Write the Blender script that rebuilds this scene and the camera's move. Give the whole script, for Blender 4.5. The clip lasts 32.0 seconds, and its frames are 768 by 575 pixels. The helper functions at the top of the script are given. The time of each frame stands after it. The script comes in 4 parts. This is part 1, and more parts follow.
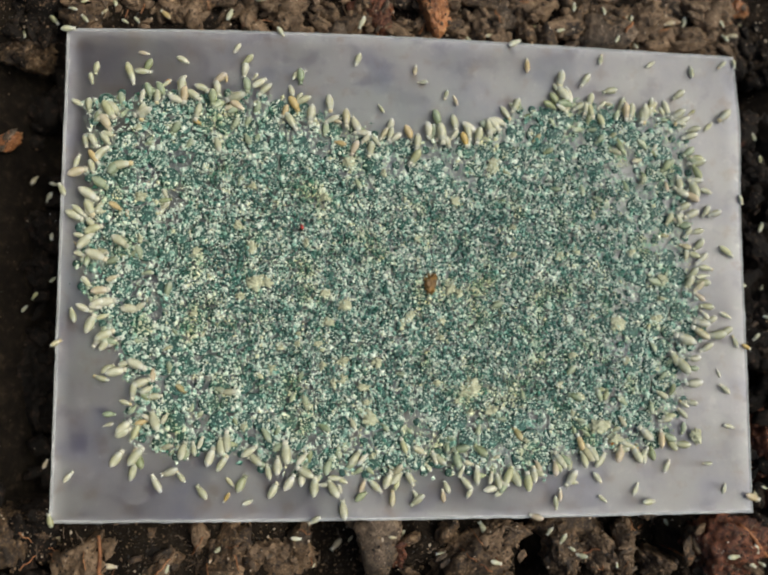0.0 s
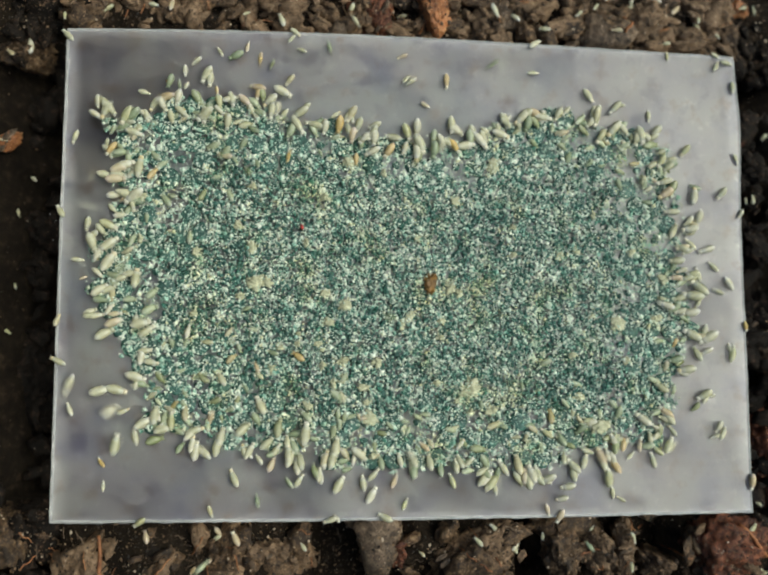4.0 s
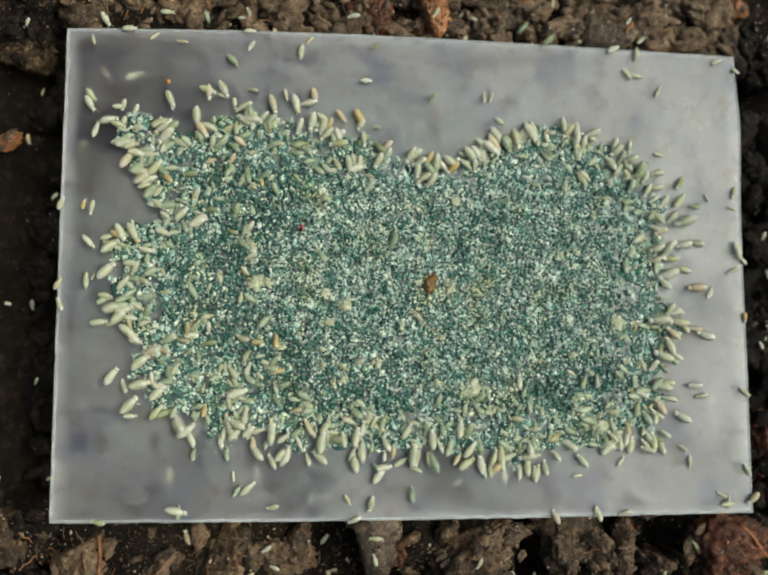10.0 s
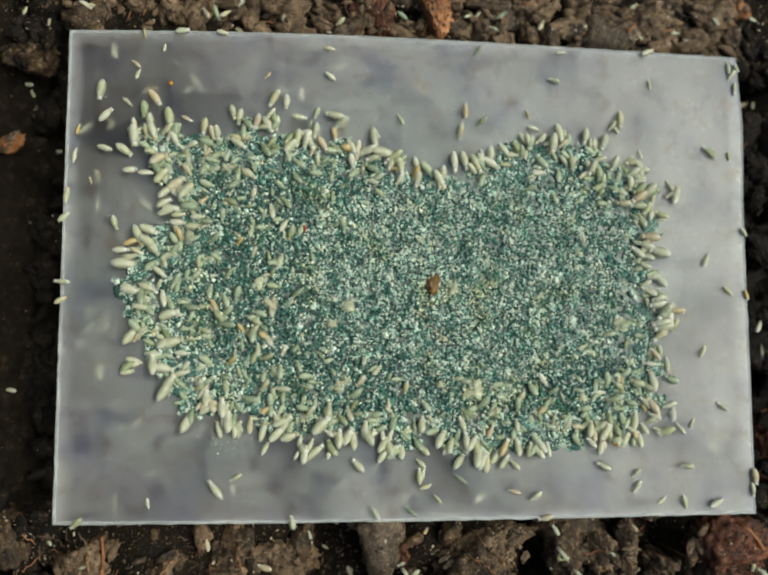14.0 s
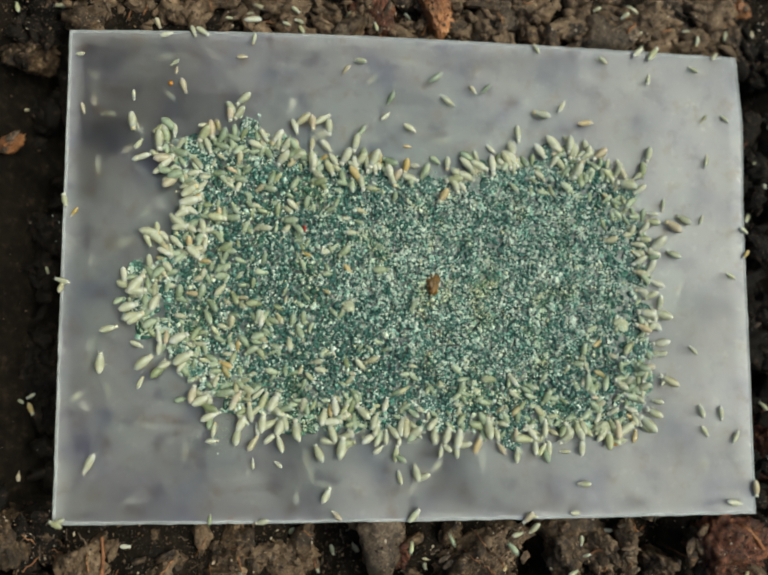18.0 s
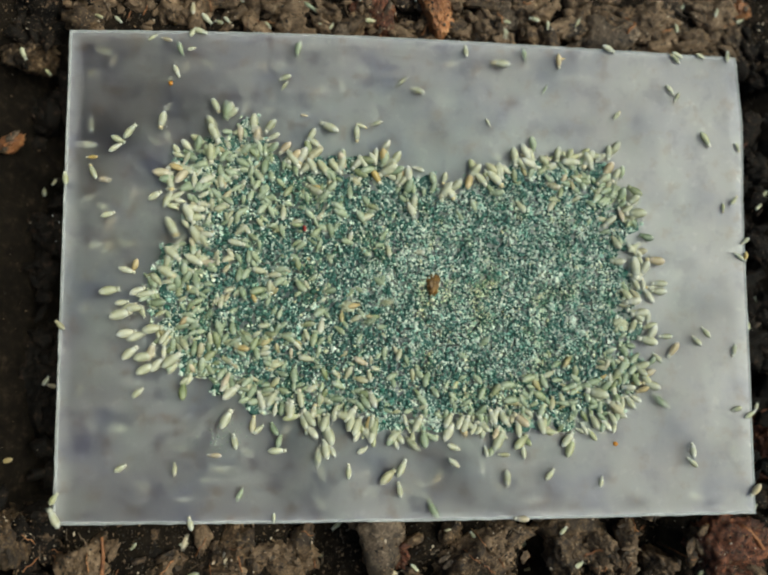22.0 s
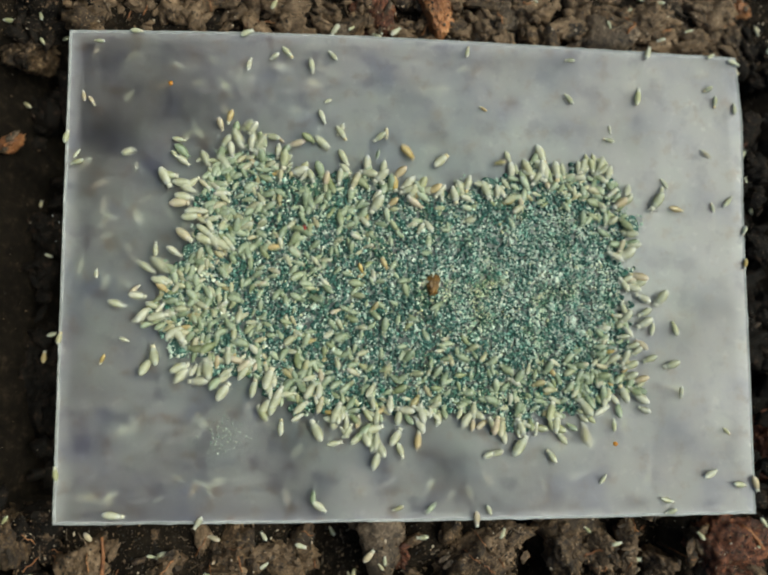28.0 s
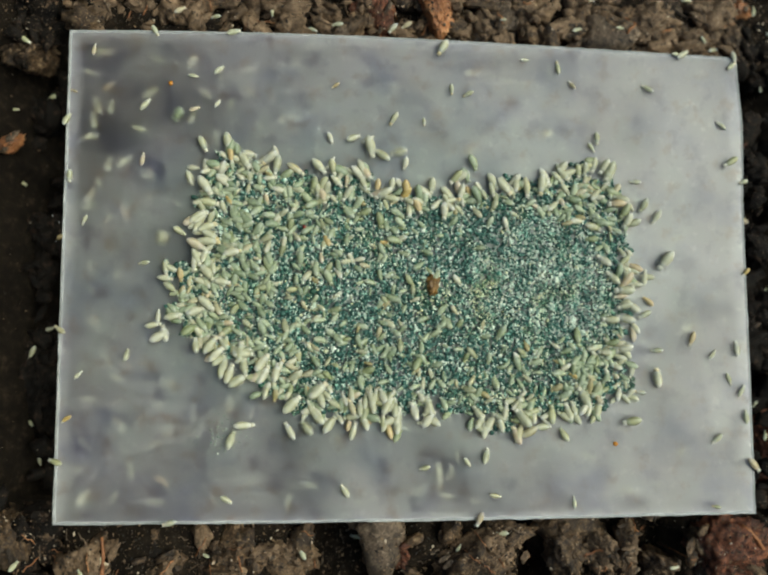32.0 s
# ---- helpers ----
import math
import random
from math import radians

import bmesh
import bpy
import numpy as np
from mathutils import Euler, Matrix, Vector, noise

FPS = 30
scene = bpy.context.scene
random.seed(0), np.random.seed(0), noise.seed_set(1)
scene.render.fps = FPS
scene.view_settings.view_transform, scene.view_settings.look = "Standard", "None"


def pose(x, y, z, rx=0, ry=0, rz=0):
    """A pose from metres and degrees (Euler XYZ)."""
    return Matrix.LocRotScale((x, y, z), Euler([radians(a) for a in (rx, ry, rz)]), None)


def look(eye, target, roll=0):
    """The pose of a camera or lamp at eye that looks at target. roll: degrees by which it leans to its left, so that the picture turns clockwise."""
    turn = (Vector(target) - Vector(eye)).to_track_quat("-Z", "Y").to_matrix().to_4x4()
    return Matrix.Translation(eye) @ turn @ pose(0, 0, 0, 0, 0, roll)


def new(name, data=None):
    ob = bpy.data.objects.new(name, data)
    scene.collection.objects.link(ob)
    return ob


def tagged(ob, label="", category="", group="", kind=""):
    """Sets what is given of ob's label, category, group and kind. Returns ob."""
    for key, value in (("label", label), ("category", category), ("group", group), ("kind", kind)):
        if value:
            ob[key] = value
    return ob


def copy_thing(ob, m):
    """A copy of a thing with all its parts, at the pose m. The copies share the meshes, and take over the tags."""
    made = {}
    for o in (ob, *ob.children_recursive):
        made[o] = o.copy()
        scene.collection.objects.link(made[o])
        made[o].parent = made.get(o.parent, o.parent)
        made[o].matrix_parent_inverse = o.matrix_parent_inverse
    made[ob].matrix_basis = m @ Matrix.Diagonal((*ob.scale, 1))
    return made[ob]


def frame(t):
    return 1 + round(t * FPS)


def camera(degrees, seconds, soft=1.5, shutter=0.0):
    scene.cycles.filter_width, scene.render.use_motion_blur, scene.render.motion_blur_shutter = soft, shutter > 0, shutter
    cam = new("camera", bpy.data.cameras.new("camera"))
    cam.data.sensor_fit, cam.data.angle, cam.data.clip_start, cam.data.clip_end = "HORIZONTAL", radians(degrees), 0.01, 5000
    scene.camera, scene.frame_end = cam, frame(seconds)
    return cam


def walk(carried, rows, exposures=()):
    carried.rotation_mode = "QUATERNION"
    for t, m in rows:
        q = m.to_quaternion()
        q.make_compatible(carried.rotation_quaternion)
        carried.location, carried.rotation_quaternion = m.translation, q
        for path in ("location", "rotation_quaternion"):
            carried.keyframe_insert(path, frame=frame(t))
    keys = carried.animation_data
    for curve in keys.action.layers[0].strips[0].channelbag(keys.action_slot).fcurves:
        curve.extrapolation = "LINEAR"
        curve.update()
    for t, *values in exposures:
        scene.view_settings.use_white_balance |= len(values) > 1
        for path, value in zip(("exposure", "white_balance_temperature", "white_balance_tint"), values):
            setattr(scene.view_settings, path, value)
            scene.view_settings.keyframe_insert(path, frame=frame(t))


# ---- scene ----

import functools

from mathutils.bvhtree import BVHTree

MM = 0.001

# ---- camera: held over the sheet, nudged once ----
cam = camera(50, 32.0, soft=2.2, shutter=0.5)
POSE_A = pose(-0.01193, -0.010002, 0.08471, 5.696, -5.869, 0.042)
POSE_B = pose(-0.012198, -0.009881, 0.084686, 5.715, -5.85, -0.008)
cam.data.dof.use_dof = True
cam.data.dof.focus_distance = 0.0845
cam.data.dof.aperture_fstop = 18
walk(cam, [(0, POSE_A), (10.2, POSE_A), (10.3, POSE_B), (32, POSE_B)], [(0, 0.37, 6470, 3), (0.5, 0.37, 6470, 3), (1.2, 0.37, 6400, -2), (32, 0.37, 6340, -8)])

# ---- light: soft daylight from above ----
SUN_EL, SUN_AZ = 56, 82
world = bpy.data.worlds.new("world")
scene.world = world
world.use_nodes = True
sky = world.node_tree.nodes.new("ShaderNodeTexSky")
sky.sky_type, sky.sun_disc = "NISHITA", False
sky.dust_density = 4.0
sky.sun_elevation, sky.sun_rotation = radians(SUN_EL), radians(SUN_AZ)
world.node_tree.links.new(sky.outputs[0], world.node_tree.nodes["Background"].inputs[0])
world.node_tree.nodes["Background"].inputs[1].default_value = 0.118
sun = new("sun", bpy.data.lights.new("sun", "SUN"))
sun.data.energy, sun.data.angle, sun.data.color = 1.5, radians(55), (1.0, 0.955, 0.88)
sun.matrix_world = look((0.3 * math.sin(radians(SUN_AZ)), 0.3 * math.cos(radians(SUN_AZ)), 0.3 * math.tan(radians(SUN_EL))), (0, 0, 0))


# ---- materials ----
def material(name, colours, rough=0.7, grain=2000.0, source="noise", bump=0.3, stain=0.35, clear=0.0, spec=0.5, shift=0.0, detail=5):
    """Colours: rows of (position, r, g, b), picked by noise, by island or by object; grain: noise scale per metre."""
    m = bpy.data.materials.new(name)
    m.use_nodes = True
    n, l = m.node_tree.nodes, m.node_tree.links
    out, bsdf = n["Material Output"], n["Principled BSDF"]
    co = n.new("ShaderNodeTexCoord")
    fine = n.new("ShaderNodeTexNoise")
    fine.inputs["Scale"].default_value, fine.inputs["Detail"].default_value, fine.inputs["Roughness"].default_value = grain, detail, 0.65 + 0.02 * (detail - 5)
    l.new(co.outputs["Object"], fine.inputs["Vector"])
    broad = n.new("ShaderNodeTexNoise")
    broad.inputs["Scale"].default_value, broad.inputs["Detail"].default_value = grain * 0.17, 3
    l.new(co.outputs["Object"], broad.inputs["Vector"])
    ramp = n.new("ShaderNodeValToRGB")
    ramp.color_ramp.interpolation = "CONSTANT" if source == "island" else "LINEAR"
    while len(ramp.color_ramp.elements) < len(colours):
        ramp.color_ramp.elements.new(0.5)
    for e, (p, r, g, b) in zip(ramp.color_ramp.elements, colours):
        e.position, e.color = p, (r, g, b, 1)
    if source == "island":
        lot = n.new("ShaderNodeNewGeometry").outputs["Random Per Island"]
        if shift:
            # lighter and darker clusters a few grains wide
            cluster = n.new("ShaderNodeTexNoise")
            cluster.inputs["Scale"].default_value, cluster.inputs["Detail"].default_value = 900, 5
            l.new(n.new("ShaderNodeNewGeometry").outputs["Position"], cluster.inputs["Vector"])
            add = n.new("ShaderNodeMath")
            add.operation = "MULTIPLY_ADD"
            add.inputs[1].default_value = shift
            less = n.new("ShaderNodeMath")
            less.operation = "ADD"
            less.inputs[1].default_value = -0.5
            l.new(cluster.outputs["Fac"], less.inputs[0])
            l.new(less.outputs[0], add.inputs[0])
            own = n.new("ShaderNodeMapRange")
            own.inputs["To Min"].default_value, own.inputs["To Max"].default_value = 0.25, 0.92
            l.new(lot, own.inputs["Value"])
            l.new(own.outputs[0], add.inputs[2])
            lot = add.outputs[0]
        l.new(lot, ramp.inputs[0])
    elif source == "object":
        l.new(n.new("ShaderNodeObjectInfo").outputs["Random"], ramp.inputs[0])
    else:
        l.new(fine.outputs["Fac"], ramp.inputs[0])
    mix = n.new("ShaderNodeMix")
    mix.data_type, mix.blend_type = "RGBA", "MULTIPLY"
    mix.inputs["Factor"].default_value = stain
    spread = n.new("ShaderNodeMapRange")
    spread.inputs["From Min"].default_value, spread.inputs["From Max"].default_value = 0.35, 0.62
    l.new((fine if source == "object" else broad).outputs["Fac"], spread.inputs["Value"])
    l.new(ramp.outputs[0], mix.inputs[6])
    l.new(spread.outputs[0], mix.inputs[7])
    l.new(mix.outputs[2], bsdf.inputs["Base Color"])
    bsdf.inputs["Roughness"].default_value = rough
    bsdf.inputs["Specular IOR Level"].default_value = spec
    if bump:
        b = n.new("ShaderNodeBump")
        b.inputs["Strength"].default_value, b.inputs["Distance"].default_value = bump, 0.25 / grain
        l.new(fine.outputs["Fac"], b.inputs["Height"])
        l.new(b.outputs[0], bsdf.inputs["Normal"])
    if clear:
        see = n.new("ShaderNodeBsdfTransparent")
        both = n.new("ShaderNodeMixShader")
        rng = n.new("ShaderNodeMapRange")
        rng.inputs["From Min"].default_value, rng.inputs["From Max"].default_value = 0.3, 0.7
        rng.inputs["To Min"].default_value, rng.inputs["To Max"].default_value = clear * 0.80, clear * 1.2
        l.new(broad.outputs["Fac"], rng.inputs["Value"])
        l.new(rng.outputs[0], both.inputs[0])
        l.new(bsdf.outputs[0], both.inputs[1])
        l.new(see.outputs[0], both.inputs[2])
        l.new(both.outputs[0], out.inputs["Surface"])
    return m


M_SHEET = material("frosted_plastic", [(0.30, 0.22, 0.215, 0.27), (0.40, 0.355, 0.345, 0.375), (0.50, 0.455, 0.43, 0.43), (0.58, 0.47, 0.46, 0.44), (0.68, 0.57, 0.55, 0.53)], 0.33, 150, stain=0.26, bump=0, clear=0.72, spec=1.0)
M_SHEET.node_tree.nodes["Principled BSDF"].inputs["IOR"].default_value = 1.5


def scuff_glow_margin(m):
    """Towards the cut the sheet lets less through: scuffs, with edge glow painted in."""
    n, l = m.node_tree.nodes, m.node_tree.links
    both = [k for k in n if k.type == "MIX_SHADER"][0]
    old = both.inputs[0].links[0].from_socket
    sep = n.new("ShaderNodeSeparateXYZ")
    l.new([k for k in n if k.type == "TEX_COORD"][0].outputs["Object"], sep.inputs[0])
    scuff_glow = []
    for axis, start, end in ((0, 0.0343, 0.0361), (1, 0.0240, 0.0255)):
        size = n.new("ShaderNodeMath")
        size.operation = "ABSOLUTE"
        rng = n.new("ShaderNodeMapRange")
        rng.interpolation_type = "SMOOTHSTEP"
        rng.inputs["From Min"].default_value, rng.inputs["From Max"].default_value, rng.inputs["To Max"].default_value = start, end, 0.42
        l.new(sep.outputs[axis], size.inputs[0])
        l.new(size.outputs[0], rng.inputs["Value"])
        scuff_glow.append(rng.outputs[0])
    most = n.new("ShaderNodeMath")
    most.operation = "MAXIMUM"
    l.new(scuff_glow[0], most.inputs[0])
    l.new(scuff_glow[1], most.inputs[1])
    keep = n.new("ShaderNodeMath")
    keep.operation = "SUBTRACT"
    keep.inputs[0].default_value = 1.0
    l.new(most.outputs[0], keep.inputs[1])
    prod = n.new("ShaderNodeMath")
    prod.operation = "MULTIPLY"
    l.new(old, prod.inputs[0])
    l.new(keep.outputs[0], prod.inputs[1])
    # blotchy frosting; its lean paints in light that falls off towards the west
    blot = n.new("ShaderNodeTexNoise")
    blot.inputs["Scale"].default_value, blot.inputs["Detail"].default_value, blot.inputs["Roughness"].default_value = 95, 4, 0.55
    l.new([k for k in n if k.type == "TEX_COORD"][0].outputs["Object"], blot.inputs["Vector"])
    patchy = n.new("ShaderNodeMapRange")
    patchy.inputs["From Min"].default_value, patchy.inputs["From Max"].default_value = 0.3, 0.7
    patchy.inputs["To Min"].default_value, patchy.inputs["To Max"].default_value = 0.90, 1.08
    l.new(blot.outputs["Fac"], patchy.inputs["Value"])
    tilt = n.new("ShaderNodeMath")
    tilt.operation = "MULTIPLY_ADD"
    tilt.inputs[1].default_value = -1.0
    light_lean = n.new("ShaderNodeVectorMath")
    light_lean.operation = "DOT_PRODUCT"
    light_lean.inputs[1].default_value = (2.7, 0.5, 0)
    l.new([k for k in n if k.type == "TEX_COORD"][0].outputs["Object"], light_lean.inputs[0])
    l.new(light_lean.outputs["Value"], tilt.inputs[0])
    l.new(patchy.outputs[0], tilt.inputs[2])
    frost_light = n.new("ShaderNodeMath")
    frost_light.operation, frost_light.use_clamp = "MULTIPLY", True
    l.new(prod.outputs[0], frost_light.inputs[0])
    l.new(tilt.outputs[0], frost_light.inputs[1])
    l.new(frost_light.outputs[0], both.inputs[0])


def food_film(m, colour):
    """A thin greenish film that the food leaves on the sheet where it lay."""
    n, l = m.node_tree.nodes, m.node_tree.links
    base = n["Principled BSDF"].inputs["Base Color"]
    old = base.links[0].from_socket
    fit = n.new("ShaderNodeVectorMath")
    fit.operation = "MULTIPLY_ADD"
    fit.inputs[1].default_value, fit.inputs[2].default_value = (1 / 0.034, 1 / 0.022, 0), (0.06, 0.04, 0)
    l.new([k for k in n if k.type == "TEX_COORD"][0].outputs["Object"], fit.inputs[0])
    far = n.new("ShaderNodeVectorMath")
    far.operation = "LENGTH"
    l.new(fit.outputs[0], far.inputs[0])
    ragged = n.new("ShaderNodeTexNoise")
    ragged.inputs["Scale"].default_value, ragged.inputs["Detail"].default_value = 160, 4
    l.new([k for k in n if k.type == "TEX_COORD"][0].outputs["Object"], ragged.inputs["Vector"])
    both = n.new("ShaderNodeMath")
    both.operation = "MULTIPLY_ADD"
    both.inputs[1].default_value = 1.1
    l.new(ragged.outputs["Fac"], both.inputs[0])
    l.new(far.outputs["Value"], both.inputs[2])
    rng = n.new("ShaderNodeMapRange")
    rng.inputs["From Min"].default_value, rng.inputs["From Max"].default_value = 1.1, 1.65
    rng.inputs["To Min"].default_value, rng.inputs["To Max"].default_value = 0.75, 0.0
    l.new(both.outputs[0], rng.inputs["Value"])
    mix = n.new("ShaderNodeMix")
    mix.data_type, mix.blend_type = "RGBA", "MULTIPLY"
    mix.inputs[7].default_value = colour
    l.new(rng.outputs[0], mix.inputs["Factor"])
    l.new(old, mix.inputs[6])
    l.new(mix.outputs[2], base)


def frost_through(m):
    """What lies below shows blurred through the matt plastic."""
    n, l = m.node_tree.nodes, m.node_tree.links
    both = [k for k in n if k.type == "MIX_SHADER"][0]
    see = n.new("ShaderNodeBsdfRefraction")
    see.inputs["Color"].default_value = (0.78, 0.78, 0.79, 1)
    see.inputs["Roughness"].default_value, see.inputs["IOR"].default_value = 0.58, 1.45
    l.new(see.outputs[0], both.inputs[2])


def smudges(m):
    """Bluish and brownish smears and damp spots a few millimetres wide."""
    n, l = m.node_tree.nodes, m.node_tree.links
    base = n["Principled BSDF"].inputs["Base Color"]
    co = [k for k in n if k.type == "TEX_COORD"][0]
    for scale, low, high, colour in ((200, 0.52, 0.66, (0.72, 0.73, 0.86, 1)), (430, 0.53, 0.64, (0.60, 0.58, 0.66, 1)), (560, 0.54, 0.66, (0.74, 0.60, 0.50, 1)), (800, 0.56, 0.70, (1.5, 1.5, 1.45, 1))):
        old = base.links[0].from_socket
        shift = n.new("ShaderNodeVectorMath")
        shift.inputs[1].default_value = (scale * 0.01, scale * 0.003, 0)
        spots = n.new("ShaderNodeTexNoise")
        spots.inputs["Scale"].default_value, spots.inputs["Detail"].default_value, spots.inputs["Roughness"].default_value = scale, 4, 0.6
        l.new(co.outputs["Object"], shift.inputs[0])
        l.new(shift.outputs[0], spots.inputs["Vector"])
        rng = n.new("ShaderNodeMapRange")
        rng.interpolation_type = "SMOOTHSTEP"
        rng.inputs["From Min"].default_value, rng.inputs["From Max"].default_value = low, high
        l.new(spots.outputs["Fac"], rng.inputs["Value"])
        mix = n.new("ShaderNodeMix")
        mix.data_type, mix.blend_type = "RGBA", "MULTIPLY"
        mix.inputs[7].default_value = colour
        l.new(rng.outputs[0], mix.inputs["Factor"])
        l.new(old, mix.inputs[6])
        l.new(mix.outputs[2], base)


scuff_glow_margin(M_SHEET)
smudges(M_SHEET)
frost_through(M_SHEET)
food_film(M_SHEET, (0.81, 0.98, 0.88, 1))
M_EDGE = material("scuffed_plastic", [(0.3, 0.50, 0.50, 0.49), (0.7, 0.70, 0.70, 0.68)], 0.5, 2000, stain=0.4, clear=0.45)
M_TUB = material("added_tub_plastic", [(0.3, 0.018, 0.018, 0.018), (0.7, 0.03, 0.03, 0.028)], 0.35, 60, stain=0.1, bump=0.05)
M_SOIL = material("humus", [(0.3, 0.007, 0.005, 0.004), (0.55, 0.015, 0.011, 0.007), (0.72, 0.045, 0.030, 0.020)], 0.95, 900, bump=0.8, spec=0.1)
M_CRUMB = material("soil_crumbs", [(0, 0.015, 0.010, 0.006), (0.35, 0.06, 0.036, 0.019), (0.65, 0.13, 0.078, 0.04), (0.84, 0.24, 0.155, 0.085), (0.95, 0.55, 0.44, 0.32)], 0.5, 2500, "island", bump=0.6, shift=0, spec=0.3)
M_CLOD = material("brown_clod", [(0.36, 0.012, 0.008, 0.005), (0.47, 0.085, 0.050, 0.026), (0.56, 0.19, 0.115, 0.058), (0.66, 0.46, 0.33, 0.19)], 0.6, 1700, bump=1.0, stain=0.85, spec=0.35, detail=11)
M_GREY = material("grey_bark", [(0.34, 0.020, 0.014, 0.009), (0.47, 0.13, 0.088, 0.056), (0.58, 0.26, 0.185, 0.12), (0.68, 0.50, 0.38, 0.26)], 0.6, 1400, bump=1.0, stain=0.8, spec=0.35, detail=11)
M_RUST = material("red_bark", [(0.34, 0.020, 0.008, 0.005), (0.47, 0.12, 0.042, 0.022), (0.60, 0.29, 0.105, 0.05), (0.72, 0.55, 0.28, 0.13)], 0.6, 1300, bump=1.0, stain=0.75, spec=0.3, detail=9)
M_ORANGE = material("orange_bark", [(0.3, 0.15, 0.05, 0.018), (0.55, 0.40, 0.16, 0.055), (0.75, 0.56, 0.30, 0.13)], 0.6, 900, bump=0.8, stain=0.5)
# near-black bark: the shade of deep gaps is put into its colour
M_DARK = material("shaded_bark", [(0.3, 0.006, 0.005, 0.004), (0.55, 0.014, 0.010, 0.007), (0.70, 0.07, 0.040, 0.025)], 0.75, 1300, bump=1.0, stain=0.7, spec=0.15, detail=8)
# brown clod again, smoother and lighter: skylight put into the colour
M_CLOD_LIT = material("brown_clod_lit", [(0.30, 0.055, 0.034, 0.018), (0.48, 0.175, 0.112, 0.064), (0.60, 0.27, 0.178, 0.105), (0.70, 0.50, 0.37, 0.24)], 0.65, 1500, bump=0.9, stain=0.5, spec=0.3, detail=10)
M_ALGAE = material("algae_paste", [(0.3, 0.014, 0.048, 0.038), (0.55, 0.04, 0.115, 0.09), (0.75, 0.11, 0.23, 0.18)], 0.55, 3000, bump=0.8)
M_GRAIN = material("algae_grains", [(0, 0.02, 0.085, 0.06), (0.12, 0.08, 0.235, 0.17), (0.24, 0.33, 0.52, 0.41), (0.42, 0.59, 0.70, 0.565), (0.60, 0.74, 0.81, 0.665), (0.82, 0.85, 0.88, 0.745), (0.975, 0.74, 0.73, 0.46)], 0.45, 3600, "island", bump=0.4, stain=0.2, shift=1.7)


def olive_patches(m, colour, low, high):
    """Patches a few millimetres wide where the food is yellower and darker."""
    n, l = m.node_tree.nodes, m.node_tree.links
    base = n["Principled BSDF"].inputs["Base Color"]
    old = base.links[0].from_socket
    spots = n.new("ShaderNodeTexNoise")
    spots.inputs["Scale"].default_value, spots.inputs["Detail"].default_value, spots.inputs["Roughness"].default_value = 210, 6, 0.7
    l.new(n.new("ShaderNodeNewGeometry").outputs["Position"], spots.inputs["Vector"])
    rng = n.new("ShaderNodeMapRange")
    rng.inputs["From Min"].default_value, rng.inputs["From Max"].default_value = low, high
    l.new(spots.outputs["Fac"], rng.inputs["Value"])
    mix = n.new("ShaderNodeMix")
    mix.data_type, mix.blend_type = "RGBA", "MULTIPLY"
    mix.inputs[7].default_value = colour
    l.new(rng.outputs[0], mix.inputs["Factor"])
    l.new(old, mix.inputs[6])
    l.new(mix.outputs[2], base)


olive_patches(M_GRAIN, (1.0, 0.91, 0.62, 1), 0.52, 0.70)
olive_patches(M_ALGAE, (1.0, 0.9, 0.6, 1), 0.50, 0.68)
M_YEAST = material("yeast_flake", [(0.3, 0.42, 0.43, 0.25), (0.7, 0.70, 0.69, 0.47)], 0.65, 1800, bump=0.9, stain=0.4)
M_SEED = material("brown_seed", [(0.3, 0.07, 0.035, 0.008), (0.7, 0.34, 0.18, 0.04)], 0.5, 1500, bump=0.6)
M_RED = material("red_fleck", [(0.3, 0.30, 0.02, 0.02), (0.7, 0.45, 0.06, 0.04)], 0.5, 3000)
M_AMBER = material("orange_fleck", [(0.3, 0.60, 0.22, 0.02), (0.7, 0.80, 0.36, 0.05)], 0.45, 3000)
M_DUST = material("white_dust", [(0.3, 0.7, 0.7, 0.7), (0.7, 0.85, 0.85, 0.85)], 0.4, 5000)
M_BODY = material("springtail_skin", [(0, 0.51, 0.52, 0.40), (0.35, 0.58, 0.58, 0.46), (0.65, 0.68, 0.67, 0.59), (0.84, 0.50, 0.51, 0.32), (0.93, 0.63, 0.54, 0.44), (1, 0.60, 0.44, 0.16)], 0.34, 1500, "object", bump=0.25, stain=0.25)
M_BODY.node_tree.nodes["Principled BSDF"].inputs["Subsurface Weight"].default_value = 0.25
M_BODY.node_tree.nodes["Principled BSDF"].inputs["Subsurface Radius"].default_value = (0.4, 0.36, 0.22)
M_BODY.node_tree.nodes["Principled BSDF"].inputs["Subsurface Scale"].default_value = 0.0005
M_FED = material("fed_springtail_skin", [(0, 0.32, 0.375, 0.255), (0.3, 0.405, 0.45, 0.325), (0.6, 0.54, 0.575, 0.44), (0.8, 0.32, 0.35, 0.19), (0.93, 0.62, 0.57, 0.45), (1, 0.46, 0.38, 0.19)], 0.36, 1500, "object", bump=0.25, stain=0.35)
M_FED.node_tree.nodes["Principled BSDF"].inputs["Subsurface Weight"].default_value = 0.25
M_FED.node_tree.nodes["Principled BSDF"].inputs["Subsurface Radius"].default_value = (0.36, 0.36, 0.2)
M_FED.node_tree.nodes["Principled BSDF"].inputs["Subsurface Scale"].default_value = 0.0005


